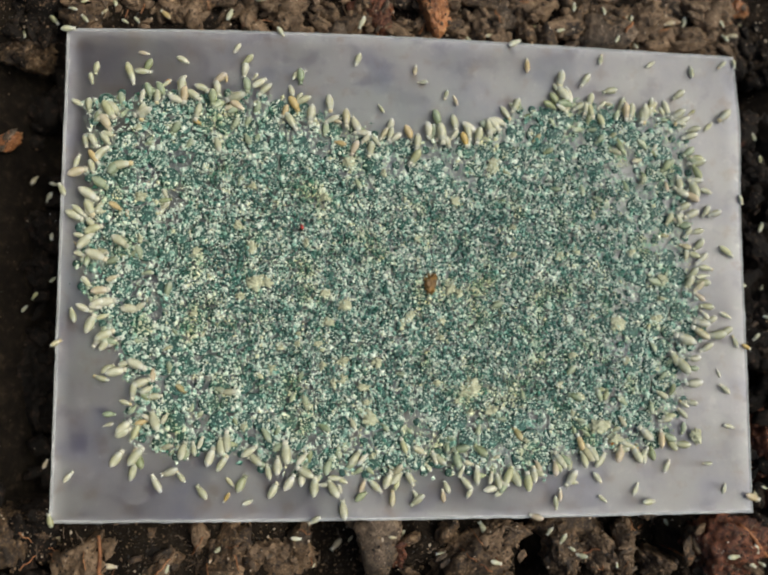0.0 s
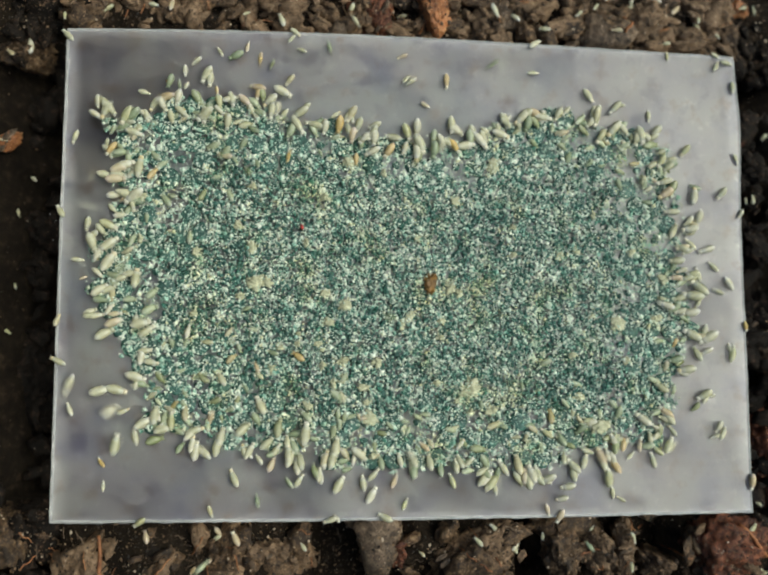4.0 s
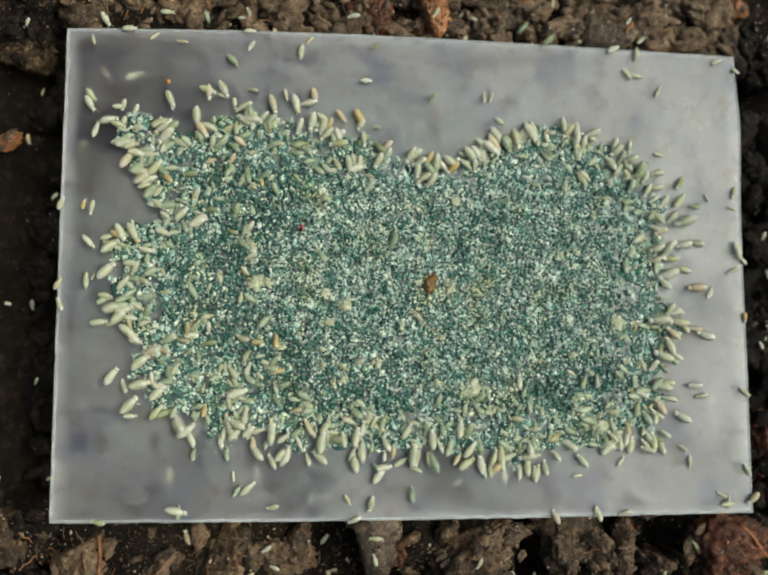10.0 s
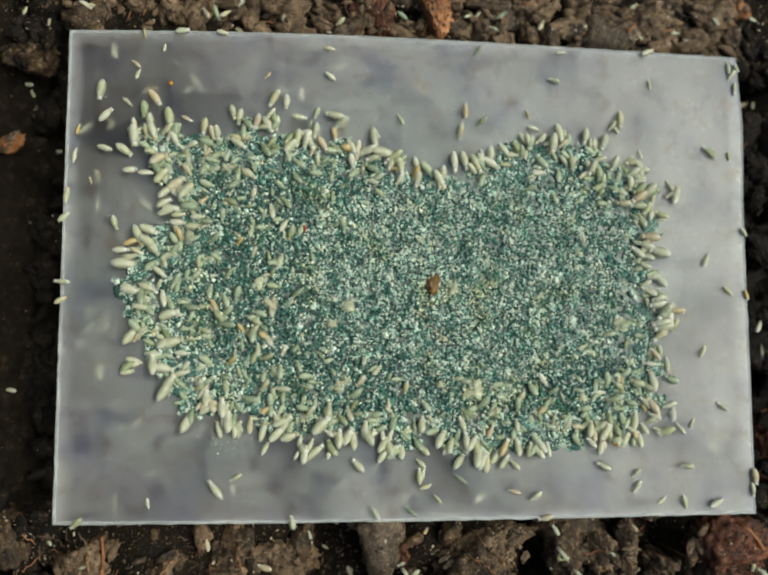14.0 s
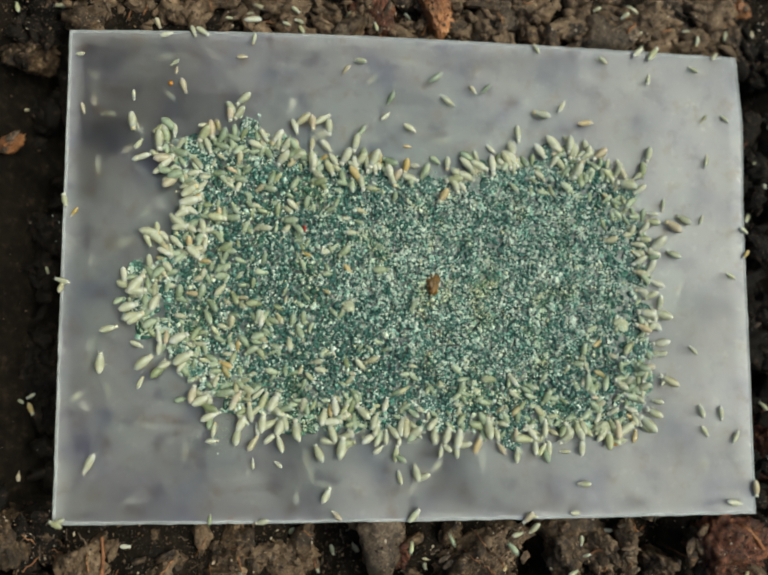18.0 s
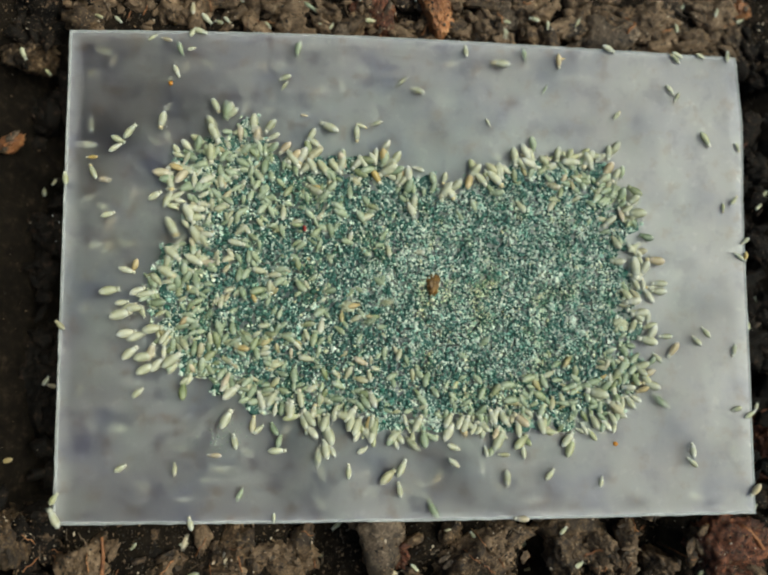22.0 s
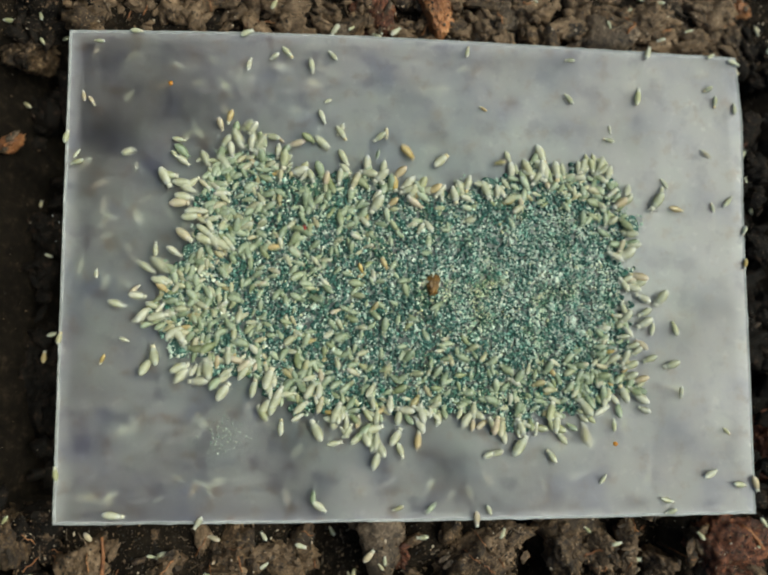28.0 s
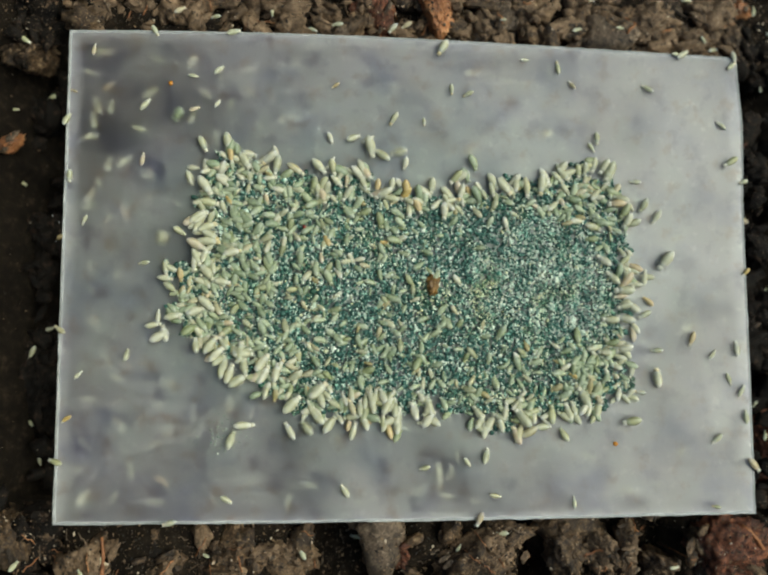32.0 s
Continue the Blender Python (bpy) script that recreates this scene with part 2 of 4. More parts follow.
def gut(m, colour, most):
    """The filled gut shows through the middle of the body; the tail end stays pale."""
    n, l = m.node_tree.nodes, m.node_tree.links
    base = n["Principled BSDF"].inputs["Base Color"]
    old = base.links[0].from_socket
    sep = n.new("ShaderNodeSeparateXYZ")
    l.new([k for k in n if k.type == "TEX_COORD"][0].outputs["Generated"], sep.inputs[0])
    ramp = n.new("ShaderNodeValToRGB")
    for p, v in ((0.32, most), (0.74, most), (0.92, 0.1)):
        ramp.color_ramp.elements.new(p).color = (v, v, v, 1)
    ramp.color_ramp.elements[0].position, ramp.color_ramp.elements[-1].position = 0.08, 1.0
    ramp.color_ramp.elements[0].color = ramp.color_ramp.elements[-1].color = (0, 0, 0, 1)
    l.new(sep.outputs[0], ramp.inputs[0])
    mix = n.new("ShaderNodeMix")
    mix.data_type, mix.blend_type = "RGBA", "MULTIPLY"
    mix.inputs[7].default_value = colour
    l.new(ramp.outputs[0], mix.inputs["Factor"])
    l.new(old, mix.inputs[6])
    l.new(mix.outputs[2], base)
    n["Principled BSDF"].inputs["Roughness"].default_value = 0.27


gut(M_BODY, (0.82, 0.79, 0.62, 1), 0.8)
gut(M_FED, (0.80, 0.83, 0.68, 1), 0.8)
M_HEAD = material("springtail_head", [(0, 0.60, 0.57, 0.42), (0.7, 0.68, 0.66, 0.54), (1, 0.66, 0.54, 0.28)], 0.36, 1500, "object", bump=0.2, stain=0.15)
M_LIMB = material("springtail_limb", [(0.3, 0.55, 0.53, 0.44), (0.7, 0.66, 0.64, 0.54)], 0.45, 4000, bump=0)


# ---- helpers ----
def part(name, bm, mat, parent=None, label="", smooth=True):
    me = bpy.data.meshes.new(name)
    bm.to_mesh(me)
    bm.free()
    return place_mesh(name, me, mat, parent, label, smooth)


def place_mesh(name, me, mat, parent=None, label="", smooth=True):
    me.materials.append(mat)
    me.polygons.foreach_set("use_smooth", [smooth] * len(me.polygons))
    ob = new(name, me)
    ob.parent = parent
    return tagged(ob, label)


SOLID_V, SOLID_F = [], []


def solid(ob):
    """Keeps a still thing's faces for finding the height of the ground."""
    base = len(SOLID_V)
    m = ob.matrix_basis
    SOLID_V.extend(m @ v.co for v in ob.data.vertices)
    SOLID_F.extend([base + i for i in p.vertices] for p in ob.data.polygons)


def lerp(a, b, f):
    return a + (b - a) * f


# ---- the food patch: its edge by direction, in millimetres, at six times ----
CX, CY = -2.41, -1.13
# reach in 48 directions, anticlockwise from east
EDGE_0 = (32.7, 32.3, 33.0, 36.0, 36.6, 32.0, 28.3, 24.1, 19.0, 16.8, 15.8, 15.3, 15.3, 16.1, 17.4, 19.5, 22.5, 25.5, 27.3, 32.5, 36.3, 33.0, 31.6, 31.6, 31.1, 29.9, 28.5, 28.2, 30.4, 28.9, 23.9, 22.4, 21.7, 20.6, 19.8, 19.8, 19.8, 19.7, 19.9, 20.7, 23.7, 25.1, 26.3, 28.1, 33.2, 32.8, 32.8, 33.6)
EDGE_6 = (31.0, 32.0, 32.2, 32.1, 29.9, 26.3, 25.6, 20.8, 17.7, 15.7, 14.6, 14.4, 14.5, 15.1, 16.0, 17.3, 19.9, 22.8, 26.7, 27.5, 34.0, 28.6, 26.8, 30.0, 29.2, 28.2, 27.3, 27.5, 27.1, 24.3, 21.5, 20.3, 19.4, 18.8, 18.5, 18.6, 18.1, 17.9, 18.2, 20.0, 22.4, 23.8, 24.8, 27.7, 32.0, 32.0, 31.7, 32.0)
EDGE_11 = (28.5, 28.6, 29.7, 29.8, 28.5, 26.3, 23.9, 18.3, 14.6, 12.5, 12.2, 12.8, 13.7, 14.4, 15.5, 17.3, 18.8, 21.4, 24.0, 25.0, 32.1, 26.4, 24.7, 27.9, 27.6, 27.5, 26.8, 26.5, 26.5, 23.2, 20.4, 19.5, 18.4, 17.3, 16.5, 16.6, 16.7, 16.8, 16.9, 18.0, 20.5, 22.8, 23.7, 26.6, 30.2, 30.4, 29.9, 30.5)
EDGE_19 = (26.6, 26.9, 27.8, 27.7, 25.9, 24.5, 18.8, 15.3, 12.6, 11.9, 11.6, 11.7, 12.1, 12.9, 13.5, 14.0, 15.1, 17.2, 24.0, 24.6, 27.4, 22.9, 21.7, 23.2, 26.8, 26.3, 24.8, 23.0, 22.0, 20.8, 18.5, 17.5, 16.3, 15.5, 14.9, 14.8, 14.9, 15.0, 15.3, 16.2, 18.0, 20.0, 21.8, 24.3, 28.5, 28.6, 27.7, 26.8)
EDGE_25 = (25.1, 24.9, 27.1, 27.1, 25.2, 22.5, 17.1, 13.6, 11.6, 11.0, 10.6, 10.9, 11.8, 12.9, 13.4, 14.0, 14.0, 15.0, 24.0, 23.4, 23.7, 22.5, 21.4, 23.1, 25.3, 25.7, 24.7, 22.2, 19.5, 18.0, 17.0, 16.1, 15.2, 14.6, 14.3, 14.1, 14.2, 14.1, 14.2, 14.6, 15.6, 18.6, 20.3, 22.2, 25.6, 27.2, 25.9, 25.6)
EDGE_32 = (24.5, 24.2, 25.9, 25.7, 24.8, 17.9, 14.5, 12.1, 10.8, 10.2, 9.8, 9.7, 9.8, 10.4, 11.8, 11.7, 11.8, 12.2, 16.0, 21.3, 22.0, 22.4, 19.5, 20.2, 22.3, 23.3, 21.6, 19.1, 16.8, 17.4, 16.3, 15.8, 14.7, 13.7, 13.0, 12.6, 12.6, 12.8, 12.9, 13.4, 15.6, 18.0, 19.3, 21.4, 24.3, 26.1, 25.3, 25.0)
EDGES = {0: EDGE_0, 6: EDGE_6, 11: EDGE_11, 19: EDGE_19, 25: EDGE_25, 32: EDGE_32}
EDGE_TIMES = (0, 6, 11, 19, 25, 32)


@functools.lru_cache(maxsize=None)
def outline(time, step):
    row = EDGES[time]
    a = step * 48 / 720
    k, f = int(a) % 48, a % 1
    f = f * f * (3 - 2 * f)
    return lerp(row[k], row[(k + 1) % 48], f)


def reach(th, t):
    """How far the patch reaches from its middle in the direction th at t seconds."""
    k = round(th / (2 * math.pi) * 720) % 720
    j = 0
    while j < 4 and t >= EDGE_TIMES[j + 1]:
        j += 1
    g = min(1, max(0, (t - EDGE_TIMES[j]) / (EDGE_TIMES[j + 1] - EDGE_TIMES[j])))
    r = lerp(outline(EDGE_TIMES[j], k), outline(EDGE_TIMES[j + 1], k), g)
    return r + 0.5 * noise.noise((math.cos(th) * 9, math.sin(th) * 9, 3.1)) + 0.5 * noise.noise((math.cos(th) * 22, math.sin(th) * 22, t * 0.08))


def eaten(x, y):
    """When the edge passes the point (x, y), in seconds; 99 if never."""
    th, r = math.atan2(y - CY, x - CX), math.hypot(x - CX, y - CY)
    if r <= reach(th, 32):
        return 99
    for k in range(65):
        if reach(th, k * 0.5) < r:
            return k * 0.5
    return 99


# ---- added tub, out of view, and soil bed ----
def box(bm, x0, x1, y0, y1, z0, z1):
    vs = [bm.verts.new((x * MM, y * MM, z * MM)) for x in (x0, x1) for y in (y0, y1) for z in (z0, z1)]
    for f in ((0, 1, 3, 2), (4, 6, 7, 5), (0, 4, 5, 1), (2, 3, 7, 6), (0, 2, 6, 4), (1, 5, 7, 3)):
        bm.faces.new([vs[i] for i in f])


def tub():
    # unseen walls, black; the near west one keeps sky off the sheet's west
    for name, b in (("wall_north", (-49, 162, 100, 102, -24, 60)), ("wall_south", (-49, 162, -102, -100, -24, 60)),
                    ("wall_east", (160, 162, -100, 100, -24, 60)), ("wall_west", (-49, -47, -100, 100, -24, 60)), ("floor", (-49, 162, -102, 102, -26, -24))):
        bm = bmesh.new()
        box(bm, *b)
        tagged(part(name, bm, M_TUB, smooth=False), "plain black plastic tub added out of view, its west side blocking sky", "tub", "", "structure")


def in_gap(x, y):
    """The deep gaps between the lumps south of the sheet."""
    return y < -25 and (-10.9 < x < -4.0 or 11.9 < x < 14.6 or 24.6 < x < 29.6)


def soil_height(x, y):
    v = Vector((x, y, 0))
    h = -5.0 + 2.6 * noise.noise(v * 0.16) + 1.3 * noise.noise(v * 0.5 + Vector((9, 2, 1))) + 0.6 * noise.noise(v * 1.4) + 0.3 * noise.noise(v * 3.3)
    side = max(0, 1 - abs(abs(x) - 40) / 6) * (1 if abs(y) < 24 else 0.3)
    if abs(x) < 34 and abs(y) < 23.5:
        # pressed flatter where the sheet lies on it
        h = lerp(h, -1.9 - 4.0 * max(0, min(1, (4 - x) / 30)), 0.75)
    if y > 25.5 or (y < -25.5 and -36 < x < -13):
        h = lerp(h, -2.0, 0.6)
    if in_gap(x, y):
        h -= 5
    return min(h - (12.5 if x < 0 else 4.5) * side, -1.4)


def soil():
    xs = [*np.arange(-46.9, 48.1, 0.55), 54, 62, 75, 95, 125, 159.8]
    ys = [-99.5, -80, -60, -48, -40, *np.arange(-36, 36.1, 0.55), 40, 48, 60, 80, 99.5]
    vs = [(x * MM, y * MM, soil_height(x, y) * MM) for y in ys for x in xs]
    w = len(xs)
    fs = [(j * w + i, j * w + i + 1, (j + 1) * w + i + 1, (j + 1) * w + i) for j in range(len(ys) - 1) for i in range(w - 1)]
    me = bpy.data.meshes.new("ground")
    me.from_pydata(vs, [], fs)
    ob = tagged(place_mesh("ground", me, M_SOIL), "dark moist humus bed full of small lumps", "soil", "", "structure")
    solid(ob)


def chunk_bm(rx, ry, rz, seed, sub=4, fibre=0.0, rough=1.0):
    """A broken lump with uneven faces: knobbly for soil, ridged along its length for bark."""
    bm = bmesh.new()
    bmesh.ops.create_icosphere(bm, subdivisions=sub, radius=1.0)
    off = Vector((seed * 7.31, seed * 3.77, seed * 1.93))
    rnd = random.Random(seed)
    cuts = [(Vector((rnd.gauss(0, 1), rnd.gauss(0, 1), rnd.gauss(0, 1))).normalized(), rnd.uniform(0.55, 1.0)) for k in range(15)]
    for v in bm.verts:
        d = v.co.normalized()
        flat = min([h / max(0.05, d.dot(c)) for c, h in cuts] + [1.15])
        k = flat * (1 + rough * (0.20 * noise.noise(d * 2.1 + off) + 0.13 * noise.noise(d * 5 + off) + 0.11 * noise.noise(d * 10 + off) + 0.09 * noise.noise(d * 19 + off)))
        if sub > 4:
            k *= 1 + 0.055 * noise.noise(d * 37 + off) + 0.035 * noise.noise(d * 61 + off) - 0.10 * max(0, 0.16 - abs(noise.noise(d * 6 - off))) / 0.16
        if fibre:
            k += fibre * (0.22 * abs(noise.noise(Vector((d.x * 1.2, d.y * 9, d.z * 9)) + off)) + 0.12 * noise.noise(Vector((d.x * 2, d.y * 22, d.z * 22)) + off))
        p = d * k
        v.co = (p.x * rx * MM, p.y * ry * MM, p.z * rz * MM)
    return bm


def lump(name, label, cat, mat, x, y, rx, ry, rz, top, turn, seed, fibre=0.0, sub=4, group=""):
    ob = part(name, chunk_bm(rx, ry, rz, seed, sub, fibre), mat)
    high = max(v.co.z for v in ob.data.vertices)
    ob.matrix_basis = pose(x * MM, y * MM, top * MM - high, 0, 0, turn)
    solid(ob)
    if not group:
        # broken bits that stick to the lump
        rnd = random.Random(seed + 900)
        own = BVHTree.FromPolygons([v.co for v in ob.data.vertices], [tuple(q.vertices) for q in ob.data.polygons])
        for k in range(9):
            bx, by = rnd.uniform(-0.85, 0.85) * rx * MM, rnd.uniform(-0.85, 0.85) * ry * MM
            hit = own.ray_cast(Vector((bx, by, 0.05)), Vector((0, 0, -1)))[0]
            if hit and hit.z + top * MM - high > -7 * MM:
                r = rnd.uniform(0.2, 0.55)
                bit = part("flake" if fibre > 0.4 else "crumb", chunk_bm(r * (1.8 if fibre > 0.4 else 1.1), r * 0.7, r * 0.5, seed * 31 + k, 3, fibre), rnd.choice((mat, mat, mat, M_CLOD, M_GREY)), ob)
                bit.matrix_basis = pose(bx, by, hit.z + 0.05 * r * MM, 0, 0, rnd.gauss(0, 14) if fibre > 0.4 else rnd.uniform(0, 180))
    return tagged(ob, label, cat, group)


CLOD_TEXT, BARK_TEXT = "crumbly brown lump of potting soil", "rusty red fibrous piece of bark"
GREY_TEXT, DARK_TEXT = "weathered grey-brown piece of bark", "damp piece of bark, blackened for the gap's shade"


def lay_lumps(rows, seed):
    for k, (name, label, mat, x, y, rx, ry, rz, top, turn, fibre) in enumerate(rows):
        lump(name, label, "bark" if name == "bark_piece" else "soil clod", mat, x, y, rx * 1.08, ry * 1.08, rz, top - 0.9, turn, seed + k, fibre, 5)


def lumps_south_west():
    """Along the lower edge of the sheet, west half."""
    rows = (
        ("soil_clod", CLOD_TEXT, M_CLOD, -40.8, -27.0, 3.0, 3.6, 4, -1.4, 0, 0.1),
        ("soil_clod", CLOD_TEXT, M_CLOD_LIT, -33.4, -29.4, 2.9, 3.7, 4, -0.4, 15, 0.3),
        ("soil_clod", CLOD_TEXT, M_CLOD, -25.6, -29.2, 4.0, 3.6, 4, -1.2, 40, 0.1),
        ("soil_clod", CLOD_TEXT, M_CLOD, -19.4, -29.6, 3.8, 3.8, 4, -0.4, 5, 0.1),
        ("soil_clod", CLOD_TEXT, M_CLOD_LIT, -13.6, -28.6, 2.6, 3.4, 4, -0.8, 80, 0.2),
        ("soil_clod", "amber-brown translucent lump of rotten bark", M_RUST, -1.8, -28.9, 1.8, 2.2, 3, -0.6, 0, 0.2),
        ("bark_piece", GREY_TEXT, M_CLOD, 6.0, -30.4, 5.2, 3.7, 4, 0.6, 24, 0.5),
        ("soil_clod", CLOD_TEXT, M_CLOD_LIT, 8.4, -27.9, 2.6, 2.2, 3, 0.2, 30, 0.3),
    )
    lay_lumps(rows, 1)


def lumps_south_east():
    """Along the lower edge, east half."""
    rows = (
        ("soil_clod", CLOD_TEXT, M_CLOD, 16.9, -29.2, 2.0, 3.1, 3, -0.4, 0, 0.3),
        ("soil_clod", CLOD_TEXT, M_CLOD_LIT, 19.9, -28.6, 1.5, 2.4, 3, -0.2, 10, 0.2),
        ("bark_piece", GREY_TEXT, M_CLOD_LIT, 23.0, -28.8, 0.8, 2.9, 2, -0.2, 0, 0.9),
        ("soil_clod", CLOD_TEXT, M_CLOD, 27.4, -31.2, 2.2, 1.8, 3, -1.4, 0, 0.2),
        ("bark_piece", BARK_TEXT, M_RUST, 34.4, -30.2, 4.2, 4.8, 4, 0.9, 20, 0.8),
    )
    lay_lumps(rows, 20)


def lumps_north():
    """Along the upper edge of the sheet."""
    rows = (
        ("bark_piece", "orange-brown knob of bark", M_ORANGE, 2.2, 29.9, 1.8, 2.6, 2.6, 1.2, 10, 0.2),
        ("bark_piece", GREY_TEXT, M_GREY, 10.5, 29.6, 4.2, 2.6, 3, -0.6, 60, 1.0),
        ("bark_piece", GREY_TEXT, M_CLOD_LIT, 17.8, 28.5, 5.0, 1.6, 2.4, -1.2, 6, 1.0),
        ("bark_piece", GREY_TEXT, M_CLOD_LIT, 28.2, 29.7, 3.6, 3.4, 3.6, 0.0, 55, 0.9),
        ("soil_clod", CLOD_TEXT, M_CLOD_LIT, 32.6, 28.2, 2.9, 2.2, 3, 0.0, 0, 0.2),
        ("soil_clod", CLOD_TEXT, M_CLOD_LIT, -33.8, 29.6, 4.2, 3.0, 3, -0.4, 10, 0.2),
        ("bark_piece", GREY_TEXT, M_CLOD_LIT, -24.0, 29.6, 5.2, 3.0, 3, -0.7, 0, 0.7),
        ("soil_clod", CLOD_TEXT, M_CLOD_LIT, -14.0, 29.8, 5.2, 2.9, 3, -0.6, 15, 0.2),
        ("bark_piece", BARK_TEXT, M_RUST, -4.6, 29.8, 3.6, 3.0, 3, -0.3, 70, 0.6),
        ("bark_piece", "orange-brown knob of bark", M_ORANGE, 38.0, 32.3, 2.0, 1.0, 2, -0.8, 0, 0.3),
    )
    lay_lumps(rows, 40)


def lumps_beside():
    """In the dark gaps east and west of the sheet; M_DARK paints their shade."""
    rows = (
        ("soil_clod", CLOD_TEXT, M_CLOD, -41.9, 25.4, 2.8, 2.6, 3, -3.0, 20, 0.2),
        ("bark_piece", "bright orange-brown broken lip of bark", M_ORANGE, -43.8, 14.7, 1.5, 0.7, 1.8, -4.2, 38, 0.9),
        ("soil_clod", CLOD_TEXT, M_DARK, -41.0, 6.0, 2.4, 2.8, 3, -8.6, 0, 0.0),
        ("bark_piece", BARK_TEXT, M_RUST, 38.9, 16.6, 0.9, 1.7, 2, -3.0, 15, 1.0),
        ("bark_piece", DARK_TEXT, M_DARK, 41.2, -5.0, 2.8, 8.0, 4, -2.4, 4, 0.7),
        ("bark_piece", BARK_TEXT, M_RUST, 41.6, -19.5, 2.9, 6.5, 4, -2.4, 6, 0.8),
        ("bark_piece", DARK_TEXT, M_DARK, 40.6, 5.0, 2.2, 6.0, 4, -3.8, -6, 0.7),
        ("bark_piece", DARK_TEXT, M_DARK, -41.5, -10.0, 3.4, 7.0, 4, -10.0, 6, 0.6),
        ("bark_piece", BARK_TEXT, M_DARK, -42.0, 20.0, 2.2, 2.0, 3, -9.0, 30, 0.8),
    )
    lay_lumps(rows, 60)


def substrate():
    lumps_south_west()
    lumps_south_east()
    lumps_north()
    lumps_beside()
    # lumps that fill the bed and bear the sheet
    rnd = random.Random(5)
    for k in range(210):
        x, y = rnd.uniform(-44, 52), rnd.uniform(-38, 38)
        if in_gap(x, y):
            continue
        under = abs(x) < 39 and abs(y) < 27.5
        r = rnd.uniform(1.4, 4.2)
        mat = rnd.choice((M_CLOD, M_DARK, M_GREY, M_DARK, M_RUST))
        is_bark = mat in (M_GREY, M_RUST, M_DARK)
        # under the sheet: blackish west, paler east, a light falloff put into colour
        if under:
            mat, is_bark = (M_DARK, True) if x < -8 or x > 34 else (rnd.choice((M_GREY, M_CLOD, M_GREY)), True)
        # beside the sheet the gaps' shade is coloured in; north gets the lit soil
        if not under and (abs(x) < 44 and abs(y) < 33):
            mat, r = (M_DARK if abs(x) > 36.5 else M_CLOD_LIT if y > 0 else M_CLOD), r * 0.55
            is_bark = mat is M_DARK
        top = (rnd.uniform(-6.0, -3.0) if x < -8 else rnd.uniform(-2.0, -0.62)) if under else rnd.uniform(-4.2, -2.2) if abs(x) > 36 else rnd.uniform(-2.6, -1.0)
        if x > 34:
            top -= 2.0
        if -46 < x < -36.5 and abs(y) < 23:
            top -= 7.5
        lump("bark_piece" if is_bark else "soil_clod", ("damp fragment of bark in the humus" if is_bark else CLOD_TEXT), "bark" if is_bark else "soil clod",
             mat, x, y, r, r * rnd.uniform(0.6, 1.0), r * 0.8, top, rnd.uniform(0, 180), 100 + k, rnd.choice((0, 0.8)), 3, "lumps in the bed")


def rubble():
    """Small broken lumps that close the gaps between the large ones round the sheet."""
    rnd = random.Random(41)
    heaps = {M_CLOD_LIT: ([], []), M_CLOD: ([], []), M_DARK: ([], [])}
    for k in range(520):
        x, y = rnd.uniform(-43, 43), rnd.choice((-1, 1, 1, 1)) * rnd.uniform(26.2, 33)
        if rnd.random() < 0.22:
            x, y = rnd.choice((-1, 1)) * rnd.uniform(38, 43), rnd.uniform(-27, 27)
        if in_gap(x, y):
            continue
        r = 0.5 + 1.5 * rnd.random() ** 1.6
        # side gaps take their shade from M_DARK; the lit soil goes mostly north
        mat = M_DARK if abs(x) > 37.5 or rnd.random() < 0.06 else rnd.choice((M_CLOD_LIT, M_CLOD_LIT, M_CLOD)) if y > 0 else rnd.choice((M_CLOD, M_CLOD, M_CLOD_LIT))
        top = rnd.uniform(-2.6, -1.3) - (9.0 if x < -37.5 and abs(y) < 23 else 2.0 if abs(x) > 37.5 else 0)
        bm = chunk_bm(r * rnd.uniform(1.0, 1.5), r * rnd.uniform(0.5, 0.9), r * rnd.uniform(0.4, 0.8), 500 + k, 3, rnd.choice((0, 0.6, 1.0)), 2.0)
        high = max(v.co.z for v in bm.verts)
        m = pose(x * MM, y * MM, top * MM - high, rnd.uniform(-25, 25), rnd.uniform(-25, 25), rnd.uniform(0, 180))
        vs, fs = heaps[mat]
        base = len(vs)
        vs.extend((m @ v.co)[:] for v in bm.verts)
        fs.extend([base + v.index for v in f.verts] for f in bm.faces)
        bm.free()
    for mat, label in ((M_CLOD_LIT, "small brown broken lumps of soil beside the plastic sheet, coloured as if skylit"), (M_CLOD, "small dark brown crumbly lumps of potting soil"), (M_DARK, "small bits of bark, blackened for the shade of the deep gaps")):
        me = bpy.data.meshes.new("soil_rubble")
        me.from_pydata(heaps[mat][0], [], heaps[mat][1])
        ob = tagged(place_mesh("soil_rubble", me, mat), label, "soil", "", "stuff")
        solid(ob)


ICO_V, ICO_F = [], []


def ico_base():
    bm = bmesh.new()
    bmesh.ops.create_icosphere(bm, subdivisions=1, radius=1.0)
    ICO_V.extend(tuple(v.co) for v in bm.verts)
    ICO_F.extend(tuple(v.index for v in f.verts) for f in bm.faces)
    bm.free()


OCT_V = ((1, 0, 0), (-1, 0, 0), (0, 1, 0), (0, -1, 0), (0, 0, 1), (0, 0, -1))
OCT_F = ((0, 2, 4), (2, 1, 4), (1, 3, 4), (3, 0, 4), (2, 0, 5), (1, 2, 5), (3, 1, 5), (0, 3, 5))


